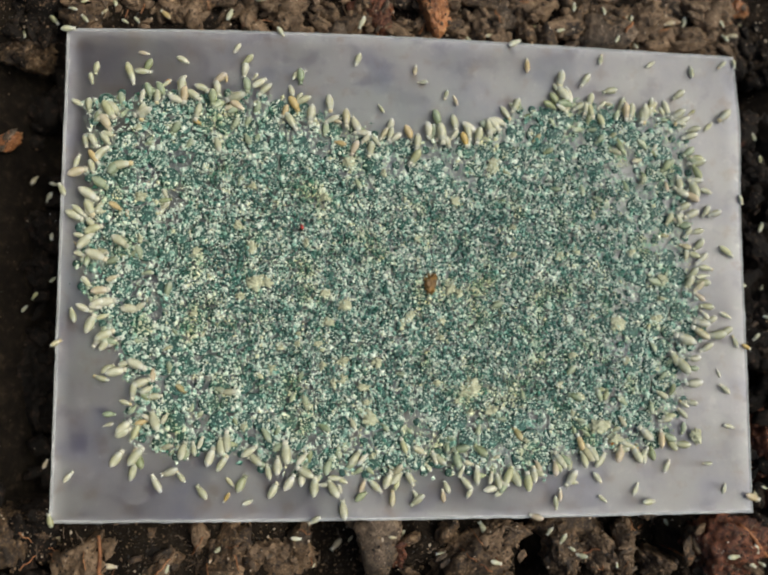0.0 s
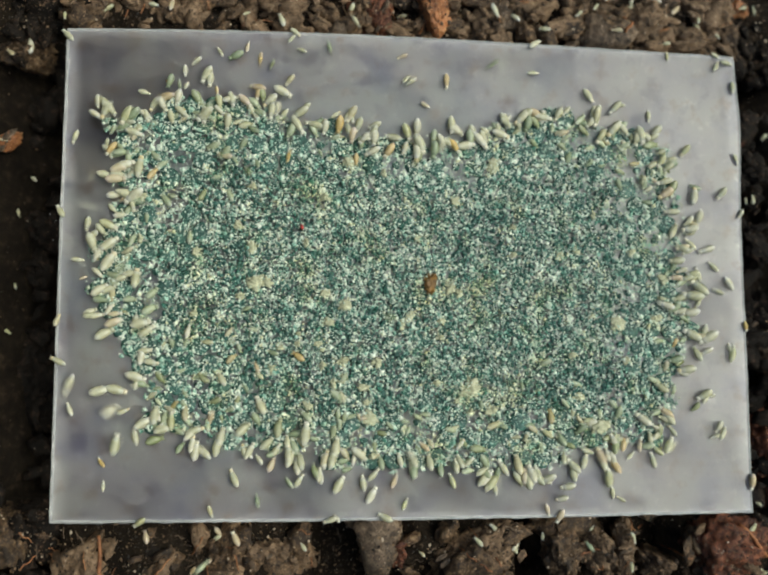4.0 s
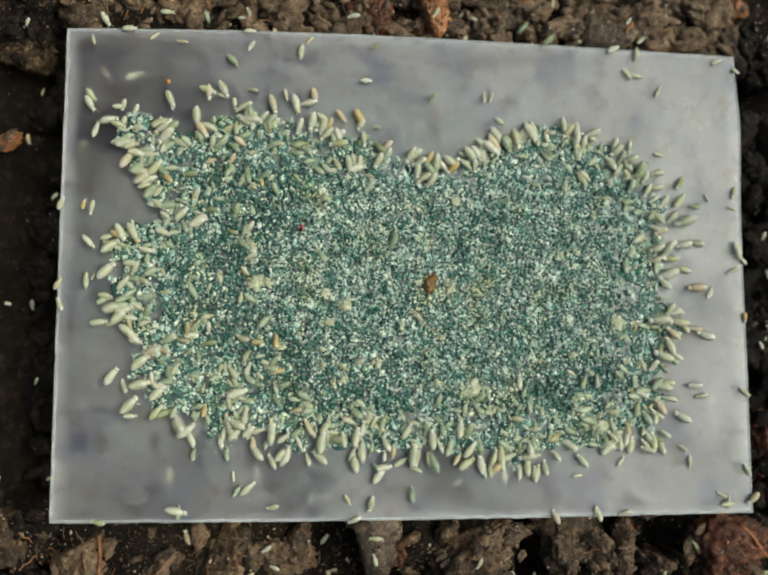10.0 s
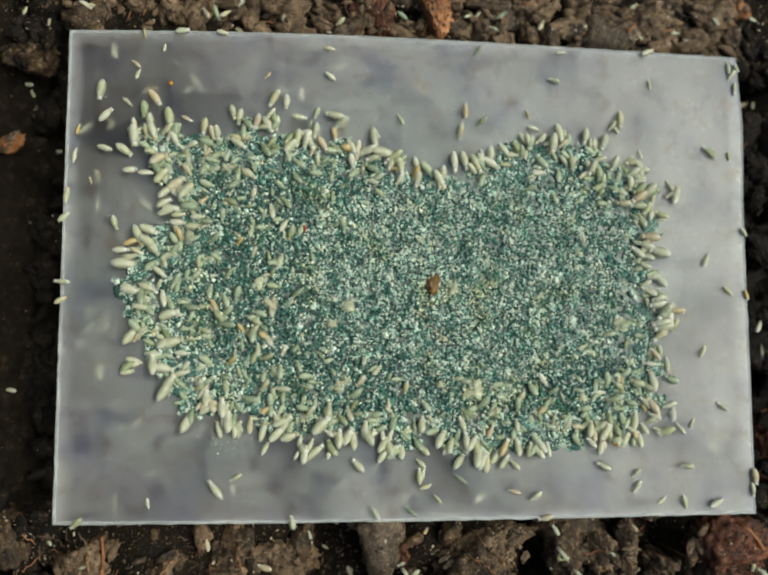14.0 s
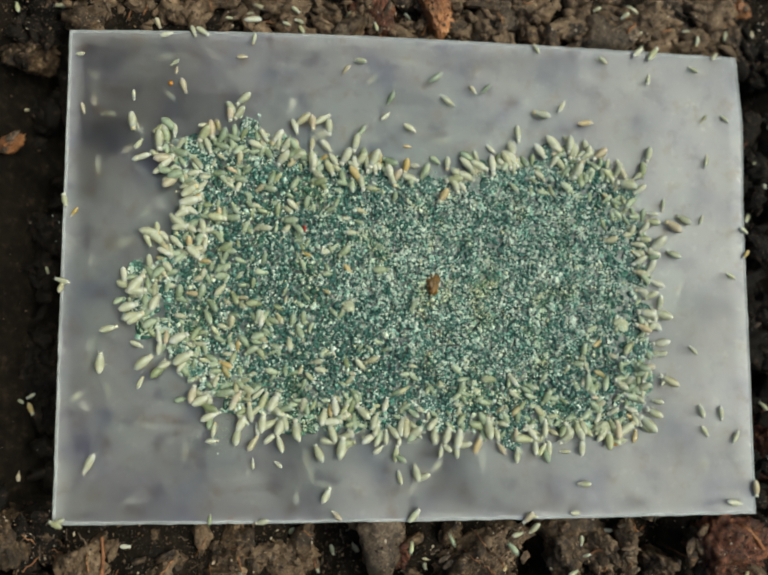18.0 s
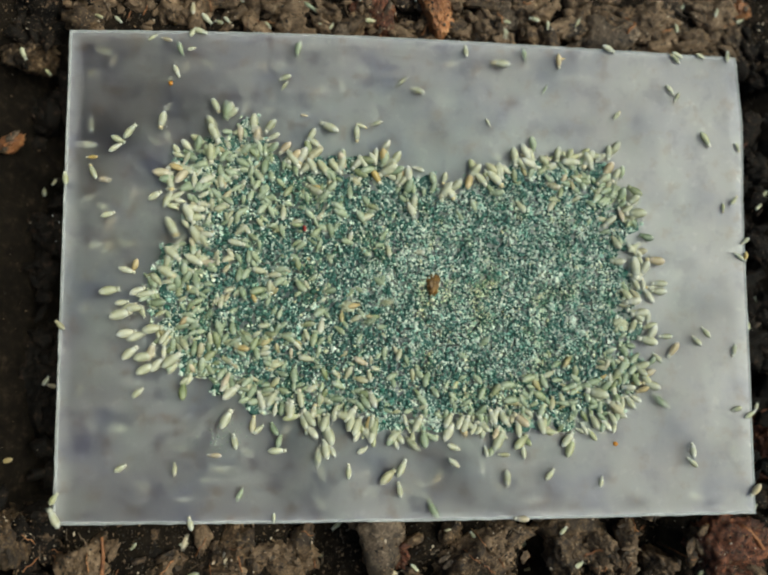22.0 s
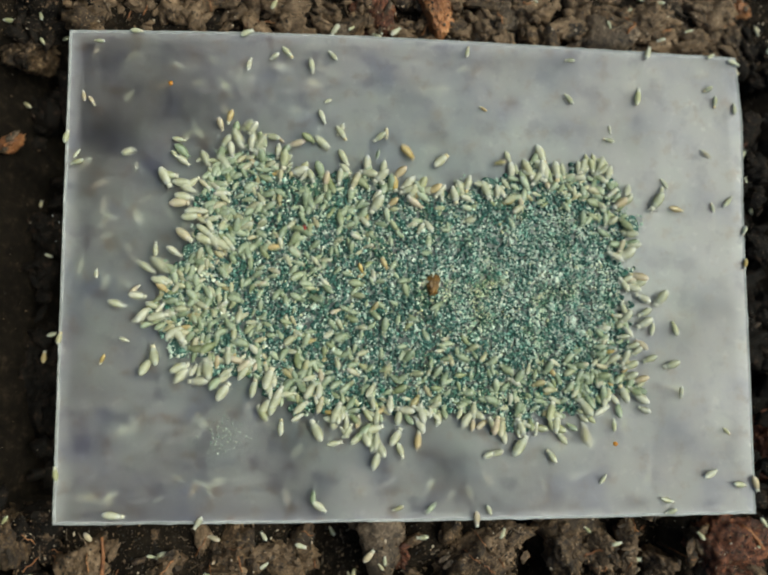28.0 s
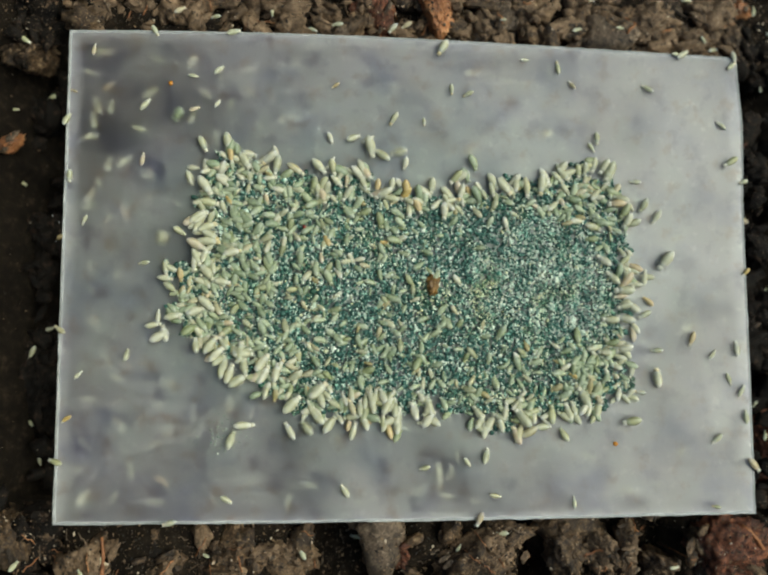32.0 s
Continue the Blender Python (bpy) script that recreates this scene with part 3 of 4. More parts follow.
def grains_mesh(name, grains, rnd, shape="oct", long=1.35):
    """Grains: rows of x, y, z, radius, flatness in millimetres; each becomes a small uneven solid."""
    bv, bf = (np.array(OCT_V, float), np.array(OCT_F)) if shape == "oct" else (np.array(ICO_V), np.array(ICO_F))
    g = np.array(grains)
    n, k = len(g), len(bv)
    p = bv[None] * (1 + rnd.uniform(-0.25, 0.25, (n, k, 1)))
    p = p * np.stack([g[:, 3] * rnd.uniform(0.75, long, n), g[:, 3], g[:, 3] * g[:, 4]], 1)[:, None]
    a, b = rnd.uniform(0, 6.28, (n, 1)), rnd.uniform(-0.5, 0.5, (n, 1))
    y = p[:, :, 1] * np.cos(b) - p[:, :, 2] * np.sin(b)
    z = p[:, :, 1] * np.sin(b) + p[:, :, 2] * np.cos(b)
    x = p[:, :, 0]
    p = np.stack([x * np.cos(a) - y * np.sin(a), x * np.sin(a) + y * np.cos(a), z], 2) + g[:, None, :3]
    faces = bf[None] + (np.arange(n) * k)[:, None, None]
    me = bpy.data.meshes.new(name)
    me.from_pydata((p.reshape(-1, 3) * MM).tolist(), [], faces.reshape(-1, 3).tolist())
    return me


def soil_crumbs(tree):
    rnd = np.random.RandomState(8)
    rows = []
    for k in range(80000):
        x, y = rnd.uniform(-46, 46), rnd.uniform(-34, 34)
        if (abs(x) < 35.5 and abs(y) < 24.5) or (abs(x) > 36.5 and abs(y) < 24.5 and rnd.rand() < 0.8):
            continue
        if x < -36.5 and abs(y) < 22 and rnd.rand() < 0.8:
            continue
        hit = tree.ray_cast(Vector((x * MM, y * MM, 0.03)), Vector((0, 0, -1)))[0]
        if hit:
            z = hit.z / MM
            if abs(x) < 37.2 and abs(y) < 26.2 and z > -1.6:
                continue
            rows.append((x, y, z + 0.05, 0.03 + 0.13 * rnd.rand() ** 5, 0.55))
    tagged(place_mesh("soil_crumbs", grains_mesh("soil_crumbs", rows, rnd, "oct", 1.9), M_CRUMB, smooth=False), "fine brown crumbs scattered over the substrate", "soil", "", "stuff")


def tube(bm, path, sides=6, flat=1.0):
    """A closed tube through rows of (x, y, z, radius), in millimetres."""
    rings = []
    pts = [Vector(p[:3]) for p in path]
    for k, p in enumerate(path):
        d = (pts[min(k + 1, len(pts) - 1)] - pts[max(k - 1, 0)]).normalized()
        side = d.cross(Vector((0, 0, 1)))
        side = side.normalized() if side.length > 1e-4 else Vector((0, 1, 0))
        up = side.cross(d)
        rings.append([bm.verts.new((pts[k] + side * math.cos(a) * p[3] + up * math.sin(a) * p[3] * flat) * MM) for a in [2 * math.pi * i / sides for i in range(sides)]])
    for a, b in zip(rings, rings[1:]):
        for i in range(sides):
            bm.faces.new((a[i], a[(i + 1) % sides], b[(i + 1) % sides], b[i]))
    bm.faces.new(rings[0][::-1])
    bm.faces.new(rings[-1])


def twigs(tree):
    rnd = random.Random(12)
    rows = [(-31.5, -29.0, 96, 5.0, 0.22, M_ORANGE), (37.2, -28.6, -48, 6.0, 0.22, M_ORANGE), (10.5, -26.6, -20, 2.4, 0.1, M_GREY), (19.0, -29.2, 20, 2.0, 0.14, M_ORANGE), (26.5, -28.2, 35, 2.2, 0.12, M_ORANGE), (24.6, 28.4, 50, 2.0, 0.16, M_ORANGE)]
    for k in range(130):
        y = rnd.choice((-1, 1)) * rnd.uniform(26.4, 31)
        rows.append((rnd.uniform(-40, 38), y, rnd.uniform(0, 180), rnd.uniform(0.9, 2.4), rnd.uniform(0.04, 0.09), rnd.choice((M_GREY, M_ORANGE, M_CLOD))))
    for x, y, turn, length, r, mat in rows:
        c, s = math.cos(radians(turn)), math.sin(radians(turn))
        path = []
        for i in range(7):
            d = (i / 6 - 0.5) * length
            px, py = x + c * d, y + s * d + 0.12 * math.sin(i * 1.7 + x)
            hit = tree.ray_cast(Vector((px * MM, py * MM, 0.03)), Vector((0, 0, -1)))[0]
            path.append([px, py, (hit.z / MM if hit else -3) + r * 0.8, r * (1 - 0.5 * abs(i / 6 - 0.4))])
        for i in range(1, 6):
            path[i][2] = max(path[i][2], (path[i - 1][2] + path[i + 1][2]) / 2)
        bm = bmesh.new()
        tube(bm, path, 6)
        tagged(part("twig" if r > 0.15 else "fibre", bm, mat), "thin orange-brown woody sliver on the soil" if r > 0.15 else "fine pale plant fibre on the soil", "twig" if r > 0.15 else "fibre")


# ---- the plastic sheet ----
def sheet_side(side, u):
    """A point on one cut side of the sheet, u from 0 to 1 clockwise; the cuts are not quite straight."""
    bow = math.sin(math.pi * u)
    if side == 0:
        return lerp(-36.1, 35.9, u), lerp(25.03, 24.94, u) + 0.72 * bow * (1.3 - 0.75 * u)
    if side == 1:
        return lerp(35.95, 36.12, u) + 0.5 * math.exp(-((u - 0.16) / 0.14) ** 2) + 0.15 * bow, lerp(24.9, -25.06, u)
    if side == 2:
        return lerp(36.12, -35.92, u), lerp(-25.06, -24.93, u) - 0.2 * bow
    return lerp(-35.92, -36.1, u) - 0.04 * bow, lerp(-24.93, 25.03, u)


def rim_points(inset, step=0.8):
    rnd = random.Random(3)
    pts = []
    for side, length in enumerate((72, 50, 72, 50)):
        n = int(length / step)
        for i in range(n):
            x, y = sheet_side(side, i / n)
            j = 0.05 * noise.noise((x * 1.3, y * 1.3, 0)) + 0.03 * rnd.uniform(-1, 1)
            pts.append((x * (1 - (inset + j) / 36), y * (1 - (inset + j) / 25)))
    return pts


def sheet():
    bm = bmesh.new()
    ring = rim_points(0.3)
    top = [bm.verts.new((x * MM, y * MM, 0)) for x, y in ring]
    low = [bm.verts.new((x * MM, y * MM, -0.45 * MM)) for x, y in ring]
    bm.faces.new(top)
    bm.faces.new(low[::-1])
    ob = part("plastic_sheet", bm, M_SHEET, None, smooth=False)
    ob.visible_shadow = False
    tagged(ob, "frosted translucent plastic sheet lying on bark and soil", "plastic sheet")
    bm = bmesh.new()
    rows = [(0.3, 0.0), (0.24, 0.02), (0.06, 0.02), (0.0, -0.08), (0.0, -0.42), (0.1, -0.5), (0.3, -0.45)]
    rings = [[bm.verts.new((x * MM, y * MM, z * MM)) for x, y in rim_points(i)] for i, z in rows]
    for a, b in zip(rings, rings[1:]):
        for i in range(len(a)):
            bm.faces.new((a[i - 1], b[i - 1], b[i], a[i]))
    part("cut_edge", bm, M_EDGE, ob, "whitish scuffed cut edge")
    return ob


# ---- the food ----
def patch_height(x, y):
    return 0.20 + 0.16 * noise.noise((x * 0.45, y * 0.35, 0)) + 0.06 * noise.noise((x * 1.1, y * 1.1, 4))


CLUMPS = []
NIBBLED = []
TOPS = []


def untouched(x, y, t):
    """Under 1 in the part of the food that nothing has grazed at t seconds."""
    f = t / 32
    fx, fy, rx, ry = lerp(1.5, 13.6, f ** 0.8), lerp(0.5, -0.9, f), lerp(28.5, 7.6, f ** 0.7), lerp(15.5, 6.2, f ** 0.8)
    return ((x - fx) / rx) ** 2 + ((y - fy) / ry) ** 2


def grazed(x, y):
    """When grazing reaches the point (x, y), in seconds."""
    for k in range(33):
        if untouched(x, y, k) > 1:
            return k
    return 99


def cake(x, y, r, seed):
    """A clump of paste: a low uneven mound with a ragged edge."""
    bm = bmesh.new()
    rings = []
    for k, (f, h) in enumerate(((0.35, 1.0), (0.72, 0.95), (0.95, 0.6), (1.0, 0.02))):
        ring = []
        for i in range(14):
            a = 2 * math.pi * (i + 0.5 * (k % 2)) / 14
            d = r * f * (1 + 0.2 * noise.noise((math.cos(a) * 1.5 + seed, math.sin(a) * 1.5, seed * 0.37)))
            px, py = d * math.cos(a), d * math.sin(a)
            ring.append(bm.verts.new((px * MM, py * MM, (patch_height(x + px, y + py) + 0.07 * noise.noise((px * 3 + x, py * 3 + y, 1))) * h * MM)))
        rings.append(ring)
    mid = bm.verts.new((0, 0, patch_height(x, y) * MM))
    for i in range(14):
        bm.faces.new((mid, rings[0][i - 1], rings[0][i]))
    for a, b in zip(rings, rings[1:]):
        for i in range(14):
            bm.faces.new((a[i - 1], b[i - 1], b[i], a[i]))
    bm.faces.new(rings[-1][::-1])
    return bm


def food():
    rnd = np.random.RandomState(21)
    s = 2.2
    cells = {}

    def cell(x, y):
        j = round(y / (s * 0.866))
        i = round(x / s - 0.5 * (j % 2))
        return i, j

    def inside(x, y):
        th, r = math.atan2(y - CY, x - CX), math.hypot(x - CX, y - CY)
        return r < reach(th, 0) + rnd.normal() * 0.45

    for spacing, kind in ((0.42, 0), (0.19, 1)):
        for y in np.arange(-24, 24, spacing):
            for x in np.arange(-38, 36, spacing):
                px, py = x + rnd.uniform(-0.5, 0.5) * spacing, y + rnd.uniform(-0.5, 0.5) * spacing
                if not inside(px, py):
                    continue
                h = patch_height(px, py)
                thin = noise.noise((px * 0.3, py * 0.3, 8)) > 0.45
                if kind == 0:
                    if thin and rnd.rand() < 0.3:
                        continue
                    g = (px, py, h + rnd.uniform(-0.06, 0.06), rnd.uniform(0.18, 0.34), 0.6)
                else:
                    lot = noise.noise((px * 0.75, py * 0.75, 5)) + 0.7 * noise.noise((px * 1.7, py * 1.7, 6))
                    if rnd.rand() < (0.45 if thin else 0.16) - 0.55 * lot:
                        continue
                    g = (px, py, h + rnd.uniform(0.10, 0.26), (0.045 + 0.10 * rnd.rand() ** 1.8) * (1 + 0.35 * max(-0.6, lot)) * (rnd.uniform(1.5, 2.4) if rnd.rand() < 0.06 else 1), 0.8)
                cells.setdefault(cell(px + 0.9 * noise.noise((px * 0.8, py * 0.8, 2)), py + 0.9 * noise.noise((px * 0.8, py * 0.8, 7))), ([], []))[kind].append(g)
    root = tagged(new("food_patch"), "green algae powder mixed with pale grains, being eaten from its edge", "food patch")
    core = ([], [])
    for key in sorted(cells):
        low, high = cells[key]
        if not low or not high:
            continue
        x, y = (key[0] + 0.5 * (key[1] % 2)) * s, key[1] * s * 0.866
        t = eaten(x, y)
        if t > 31.5:
            core[0].extend(low)
            when = grazed(x, y)
            if when > 30:
                core[1].extend(high)
                continue
            # the pale grains on top go first, and leave dark paste with a few grains
            core[1].extend(high[::3])
            rest = [(a - x, b - y, c, d, e) for k, (a, b, c, d, e) in enumerate(high) if k % 3]
            ob = tagged(place_mesh("powder", grains_mesh("powder", rest, rnd), M_GRAIN, root, "", False), "", "", "", "stuff")
            ob.matrix_basis = pose(x * MM, y * MM, 0)
            TOPS.append((ob, x, y, when + rnd.uniform(-2, 3)))
            continue
        r = 0.5 * s if len(high) > 80 else 0.2 * s
        cx, cy = (0, 0) if len(high) > 80 else (np.mean([g[0] for g in high]) - x, np.mean([g[1] for g in high]) - y)
        x, y = x + cx, y + cy
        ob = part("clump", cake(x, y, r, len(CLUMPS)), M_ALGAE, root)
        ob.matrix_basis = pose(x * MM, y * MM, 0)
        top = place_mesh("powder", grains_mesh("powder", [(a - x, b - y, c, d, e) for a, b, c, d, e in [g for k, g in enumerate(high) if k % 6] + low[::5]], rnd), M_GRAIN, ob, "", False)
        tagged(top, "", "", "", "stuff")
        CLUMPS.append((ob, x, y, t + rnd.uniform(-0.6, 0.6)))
        when = grazed(x, y) + rnd.uniform(-1, 2)
        if 1.5 < when < t - 2.5:
            NIBBLED.append((top, when))
    tagged(place_mesh("paste", grains_mesh("paste", core[0], rnd, "ico"), M_ALGAE, root, "dark teal algae paste", True), "", "", "", "stuff")
    tagged(place_mesh("powder", grains_mesh("powder", core[1] + core[0][::2], rnd), M_GRAIN, root, "pale and green grains of powder", False), "", "", "", "stuff")
    # a smear of food left behind on the sheet
    rows = [(-19.6 + rnd.normal() * 1.2, -16.4 + rnd.normal() * 0.9, 0.05, 0.04 + 0.07 * rnd.rand() ** 2, 0.7) for k in range(90)]
    tagged(place_mesh("food_smear", grains_mesh("food_smear", rows, rnd), M_GRAIN, None, "", False), "thin smear of green food grains on the plastic", "food smear", "", "stuff")


FLAKES = []


def flakes():
    large = ((5.8, -12.0, 1.1, 0.95, 18), (21.6, -5.1, 0.75, 0.75, 24), (-7.3, -3.3, 0.75, 0.65, 26), (8.4, 11.6, 0.6, 0.75, 7), (8.1, -14.1, 0.6, 0.5, 15), (19.4, -15.9, 0.9, 0.8, 20), (20.8, -17.2, 0.7, 0.5, 19), (-16.5, -1.0, 0.8, 0.7, 14), (4.4, 7.6, 0.55, 0.6, 12), (15.5, 2.0, 0.5, 0.5, 13), (-18.0, -2.6, 0.45, 0.4, 8), (26.8, -0.3, 0.6, 0.5, 6))
    small = ((-16.8, 2.5, 0.5, 0.6, 11), (-9.3, 7.8, 0.5, 0.4, 12), (30.0, -17.0, 0.6, 0.8, 3), (-7.5, -11.0, 0.5, 0.5, 16), (-4.7, -14.9, 0.6, 0.6, 14), (-9.0, -5.2, 0.45, 0.5, 15), (-15.3, -1.1, 0.6, 0.5, 12), (-3.9, -9.3, 0.5, 0.5, 12), (-7.0, 11.5, 0.6, 0.6, 9), (0.2, 3.7, 0.4, 0.5, 15), (16.6, -8.5, 0.5, 0.4, 14), (17.3, -12.8, 0.5, 0.6, 16), (-10.9, -13.7, 0.5, 0.5, 12), (2.7, -6.7, 0.4, 0.3, 17))
    rnd = random.Random(63)
    many = []
    while len(many) < 44:
        x, y = rnd.uniform(-32, 30) - 3, rnd.uniform(-20, 17)
        if math.hypot(x - CX, y - CY) < reach(math.atan2(y - CY, x - CX), 3) - 1.5:
            many.append((x, y, rnd.uniform(0.22, 0.55), rnd.uniform(0.22, 0.5), min(eaten(x, y), rnd.uniform(5, 19))))
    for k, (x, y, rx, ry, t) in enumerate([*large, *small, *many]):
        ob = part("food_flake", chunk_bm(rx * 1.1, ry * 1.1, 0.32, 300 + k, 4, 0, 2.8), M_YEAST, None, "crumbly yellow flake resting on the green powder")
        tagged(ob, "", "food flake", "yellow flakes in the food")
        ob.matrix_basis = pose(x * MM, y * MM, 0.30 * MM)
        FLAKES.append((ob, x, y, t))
    seed = part("seed_husk", chunk_bm(0.62, 1.02, 0.5, 400, 4, 0.5, 2.2), M_SEED, None, "small brown husk lying among the green grains")
    tagged(seed, "", "husk").matrix_basis = pose(1.6 * MM, -1.0 * MM, 0.5 * MM, 0, 0, -14)
    fleck = part("red_fleck", chunk_bm(0.22, 0.3, 0.2, 401, 2), M_RED, None, "tiny red fleck in the food")
    tagged(fleck, "", "fleck").matrix_basis = pose(-11.8 * MM, 4.6 * MM, 0.5 * MM)
    for x, y in ((-25.7, 19.6), (20.9, -17.6)):
        a = part("orange_fleck", chunk_bm(0.33, 0.28, 0.2, 402, 2), M_AMBER, None, "tiny bright orange fleck on the plastic")
        tagged(a, "", "fleck").matrix_basis = pose(x * MM, y * MM, 0.15 * MM, 0, 0, x * 40)
    rnd = np.random.RandomState(31)
    rows = []
    heaps = [(-12.4, 18.8), (4.9, 13.0), (-29.5, 12.0), (-30.0, -19.5), (-26.5, -15.0), (-34.0, 4.0), (15.0, -20.5), (0.0, 17.0)]
    for k in range(330):
        x, y = rnd.uniform(-35, 35), rnd.uniform(-24, 24)
        if k % 3 == 0:
            hx, hy = heaps[k // 3 % len(heaps)]
            x, y = hx + rnd.normal() * 1.8, hy + rnd.normal() * 1.4
        if math.hypot(x - CX, y - CY) > reach(math.atan2(y - CY, x - CX), 26):
            rows.append((x, y, 0.03, 0.025 + 0.05 * rnd.rand() ** 2, 0.6))
    tagged(place_mesh("dust_specks", grains_mesh("dust_specks", rows, rnd), M_DUST, None, "", False), "tiny white specks of dust on the plastic", "dust", "", "stuff")


# ---- springtails ----
SHAPE = ((-0.50, 0.10), (-0.485, 0.30), (-0.43, 0.54), (-0.415, 0.53), (-0.32, 0.84), (-0.305, 0.81), (-0.20, 1.0), (-0.185, 0.96), (-0.06, 1.0), (-0.045, 0.95), (0.07, 0.90), (0.085, 0.84), (0.19, 0.76), (0.205, 0.69), (0.265, 0.60), (0.285, 0.38))


def trunk_path(L, g, lift, bend):
    return [(u * L, bend * L * (0.2 - 2.2 * u * u), lift + g * 0.72 - 0.05 * L * abs(u), g * w) for u, w in SHAPE]


def head_path(L, g, lift):
    return [(0.255 * L, 0, lift + g * 0.5, g * 0.28), (0.285 * L, 0, lift + g * 0.54, g * 0.56), (0.35 * L, 0, lift + g * 0.5, g * 0.62), (0.41 * L, 0, lift + g * 0.4, g * 0.50), (0.45 * L, 0, lift + g * 0.36, g * 0.18)]


def antenna_path(L, g, lift, side):
    return [(0.40 * L, side * g * 0.2, lift + g * 0.5, g * 0.09), (0.44 * L, side * g * 0.38, lift + g * 0.6, g * 0.08), (0.48 * L, side * g * 0.56, lift + g * 0.5, g * 0.07), (0.52 * L, side * g * 0.66, lift + g * 0.35, g * 0.04)]


def springtail(length=2.0, girth=0.30, legs=True, label="", bend=0.0, skin=M_BODY):
    """Head towards +x, belly at z = 0."""
    L, lift = length, 0.06 * length
    g = girth * L * 0.5
    bm = bmesh.new()
    tube(bm, trunk_path(L, g, lift, bend), 10, 0.85)
    root = part("springtail", bm, skin)
    tagged(root, label, "springtail", "springtails on the sheet")
    bm = bmesh.new()
    tube(bm, head_path(L, g, lift), 8, 0.8)
    part("head", bm, M_HEAD, root)
    for side in (-1, 1):
        bm = bmesh.new()
        tube(bm, antenna_path(L, g, lift, side), 5)
        part("antenna", bm, M_LIMB, root)
    if legs:
        for u, sweep in ((0.2, 0.08), (0.09, 0.0), (-0.02, -0.09)):
            for side in (-1, 1):
                bm = bmesh.new()
                tube(bm, [(u * L, side * g * 0.5, lift + g * 0.35, g * 0.11), ((u + sweep * 0.5) * L, side * g * 1.1, lift + g * 0.3, g * 0.08), ((u + sweep) * L, side * g * 1.3, 0.01, g * 0.04)], 4)
                part("leg", bm, M_LIMB, root)
    return root


def swarm_mesh(length, girth, bend, skin):
    """One animal of the swarm in a single mesh."""
    g, lift = girth * length * 0.5, 0.05 * length
    bm = bmesh.new()
    tube(bm, trunk_path(length, g, lift, bend), 8, 0.8)
    tube(bm, head_path(length, g, lift), 7, 0.8)
    for side in (-1, 1):
        tube(bm, antenna_path(length, g, lift, side), 4)
    me = bpy.data.meshes.new("swarm_body")
    bm.to_mesh(me)
    bm.free()
    me.materials.append(skin)
    me.polygons.foreach_set("use_smooth", [True] * len(me.polygons))
    return me


HERD = []


def herd():
    """Those that stand apart are things of their own; the crowd on the food is one swarm."""
    rnd = random.Random(77)
    protos = (springtail(2.2, 0.42, True, "plump cream-white springtail with short antennae"), springtail(2.05, 0.36, False, "slender white springtail with short antennae"),
              springtail(1.6, 0.42, False, "small white young springtail"))
    first = set()
    for role, kind, count in (("rim", 0, 205), ("stroll", 1, 52), ("soil", 2, 30), ("edge", 2, 12)):
        for k in range(count):
            p = kind
            if role in ("rim", "stroll") and rnd.random() < 0.45:
                p = 1 - kind
            ob = protos[p]
            if p in first:
                ob = copy_thing(protos[p], pose(0, 0, 0))
            first.add(p)
            size = rnd.uniform(0.68, 1.06) if rnd.random() < 0.88 else rnd.uniform(1.0, 1.25)
            if role in ("stroll", "soil"):
                size *= rnd.uniform(0.55, 1.0)
            ob.scale = (size, size, size)
            HERD.append((ob, role, k / count, rnd.random()))
    fed = [swarm_mesh(1.95, 0.46, 0.10, M_FED), swarm_mesh(1.75, 0.44, -0.12, M_FED), swarm_mesh(1.55, 0.44, 0.0, M_FED)]
    pale = [swarm_mesh(2.1, 0.44, 0.06, M_BODY), swarm_mesh(1.8, 0.42, -0.05, M_BODY)]
    feeding = tagged(new("springtail_swarm"), "crowd of greenish-cream springtails feeding on the green powder", "springtails", "", "stuff")
    below = tagged(new("springtail_swarm"), "springtails dimly seen below the frosted plastic", "springtails", "", "stuff")
    for role, count, meshes, root in (("rim", 130, pale + fed[:1], feeding), ("graze", 960, fed + fed + pale[1:], feeding), ("soil", 55, pale[1:], below), ("under", 230, pale, below)):
        for k in range(count):
            ob = new("springtail", rnd.choice(meshes))
            ob.parent = root
            size = rnd.uniform(0.56, 0.98) if role == "graze" else rnd.uniform(0.7, 1.08)
            if role == "soil":
                size *= rnd.uniform(0.55, 0.95)
            ob.scale = (size, size, size)
            HERD.append((ob, role, (k + 0.5) / count, rnd.random()))


def arc_table(t):
    """Points round the edge at even steps of its length."""
    pts = [(CX + reach(a, t) * math.cos(a), CY + reach(a, t) * math.sin(a)) for a in [2 * math.pi * i / 360 for i in range(361)]]
    run = [0]
    for a, b in zip(pts, pts[1:]):
        run.append(run[-1] + math.dist(a, b))
    out, j = [], 0
    for i in range(400):
        d = run[-1] * i / 400
        while run[j + 1] < d:
            j += 1
        out.append(2 * math.pi * (j + (d - run[j]) / (run[j + 1] - run[j])) / 360)
    return out


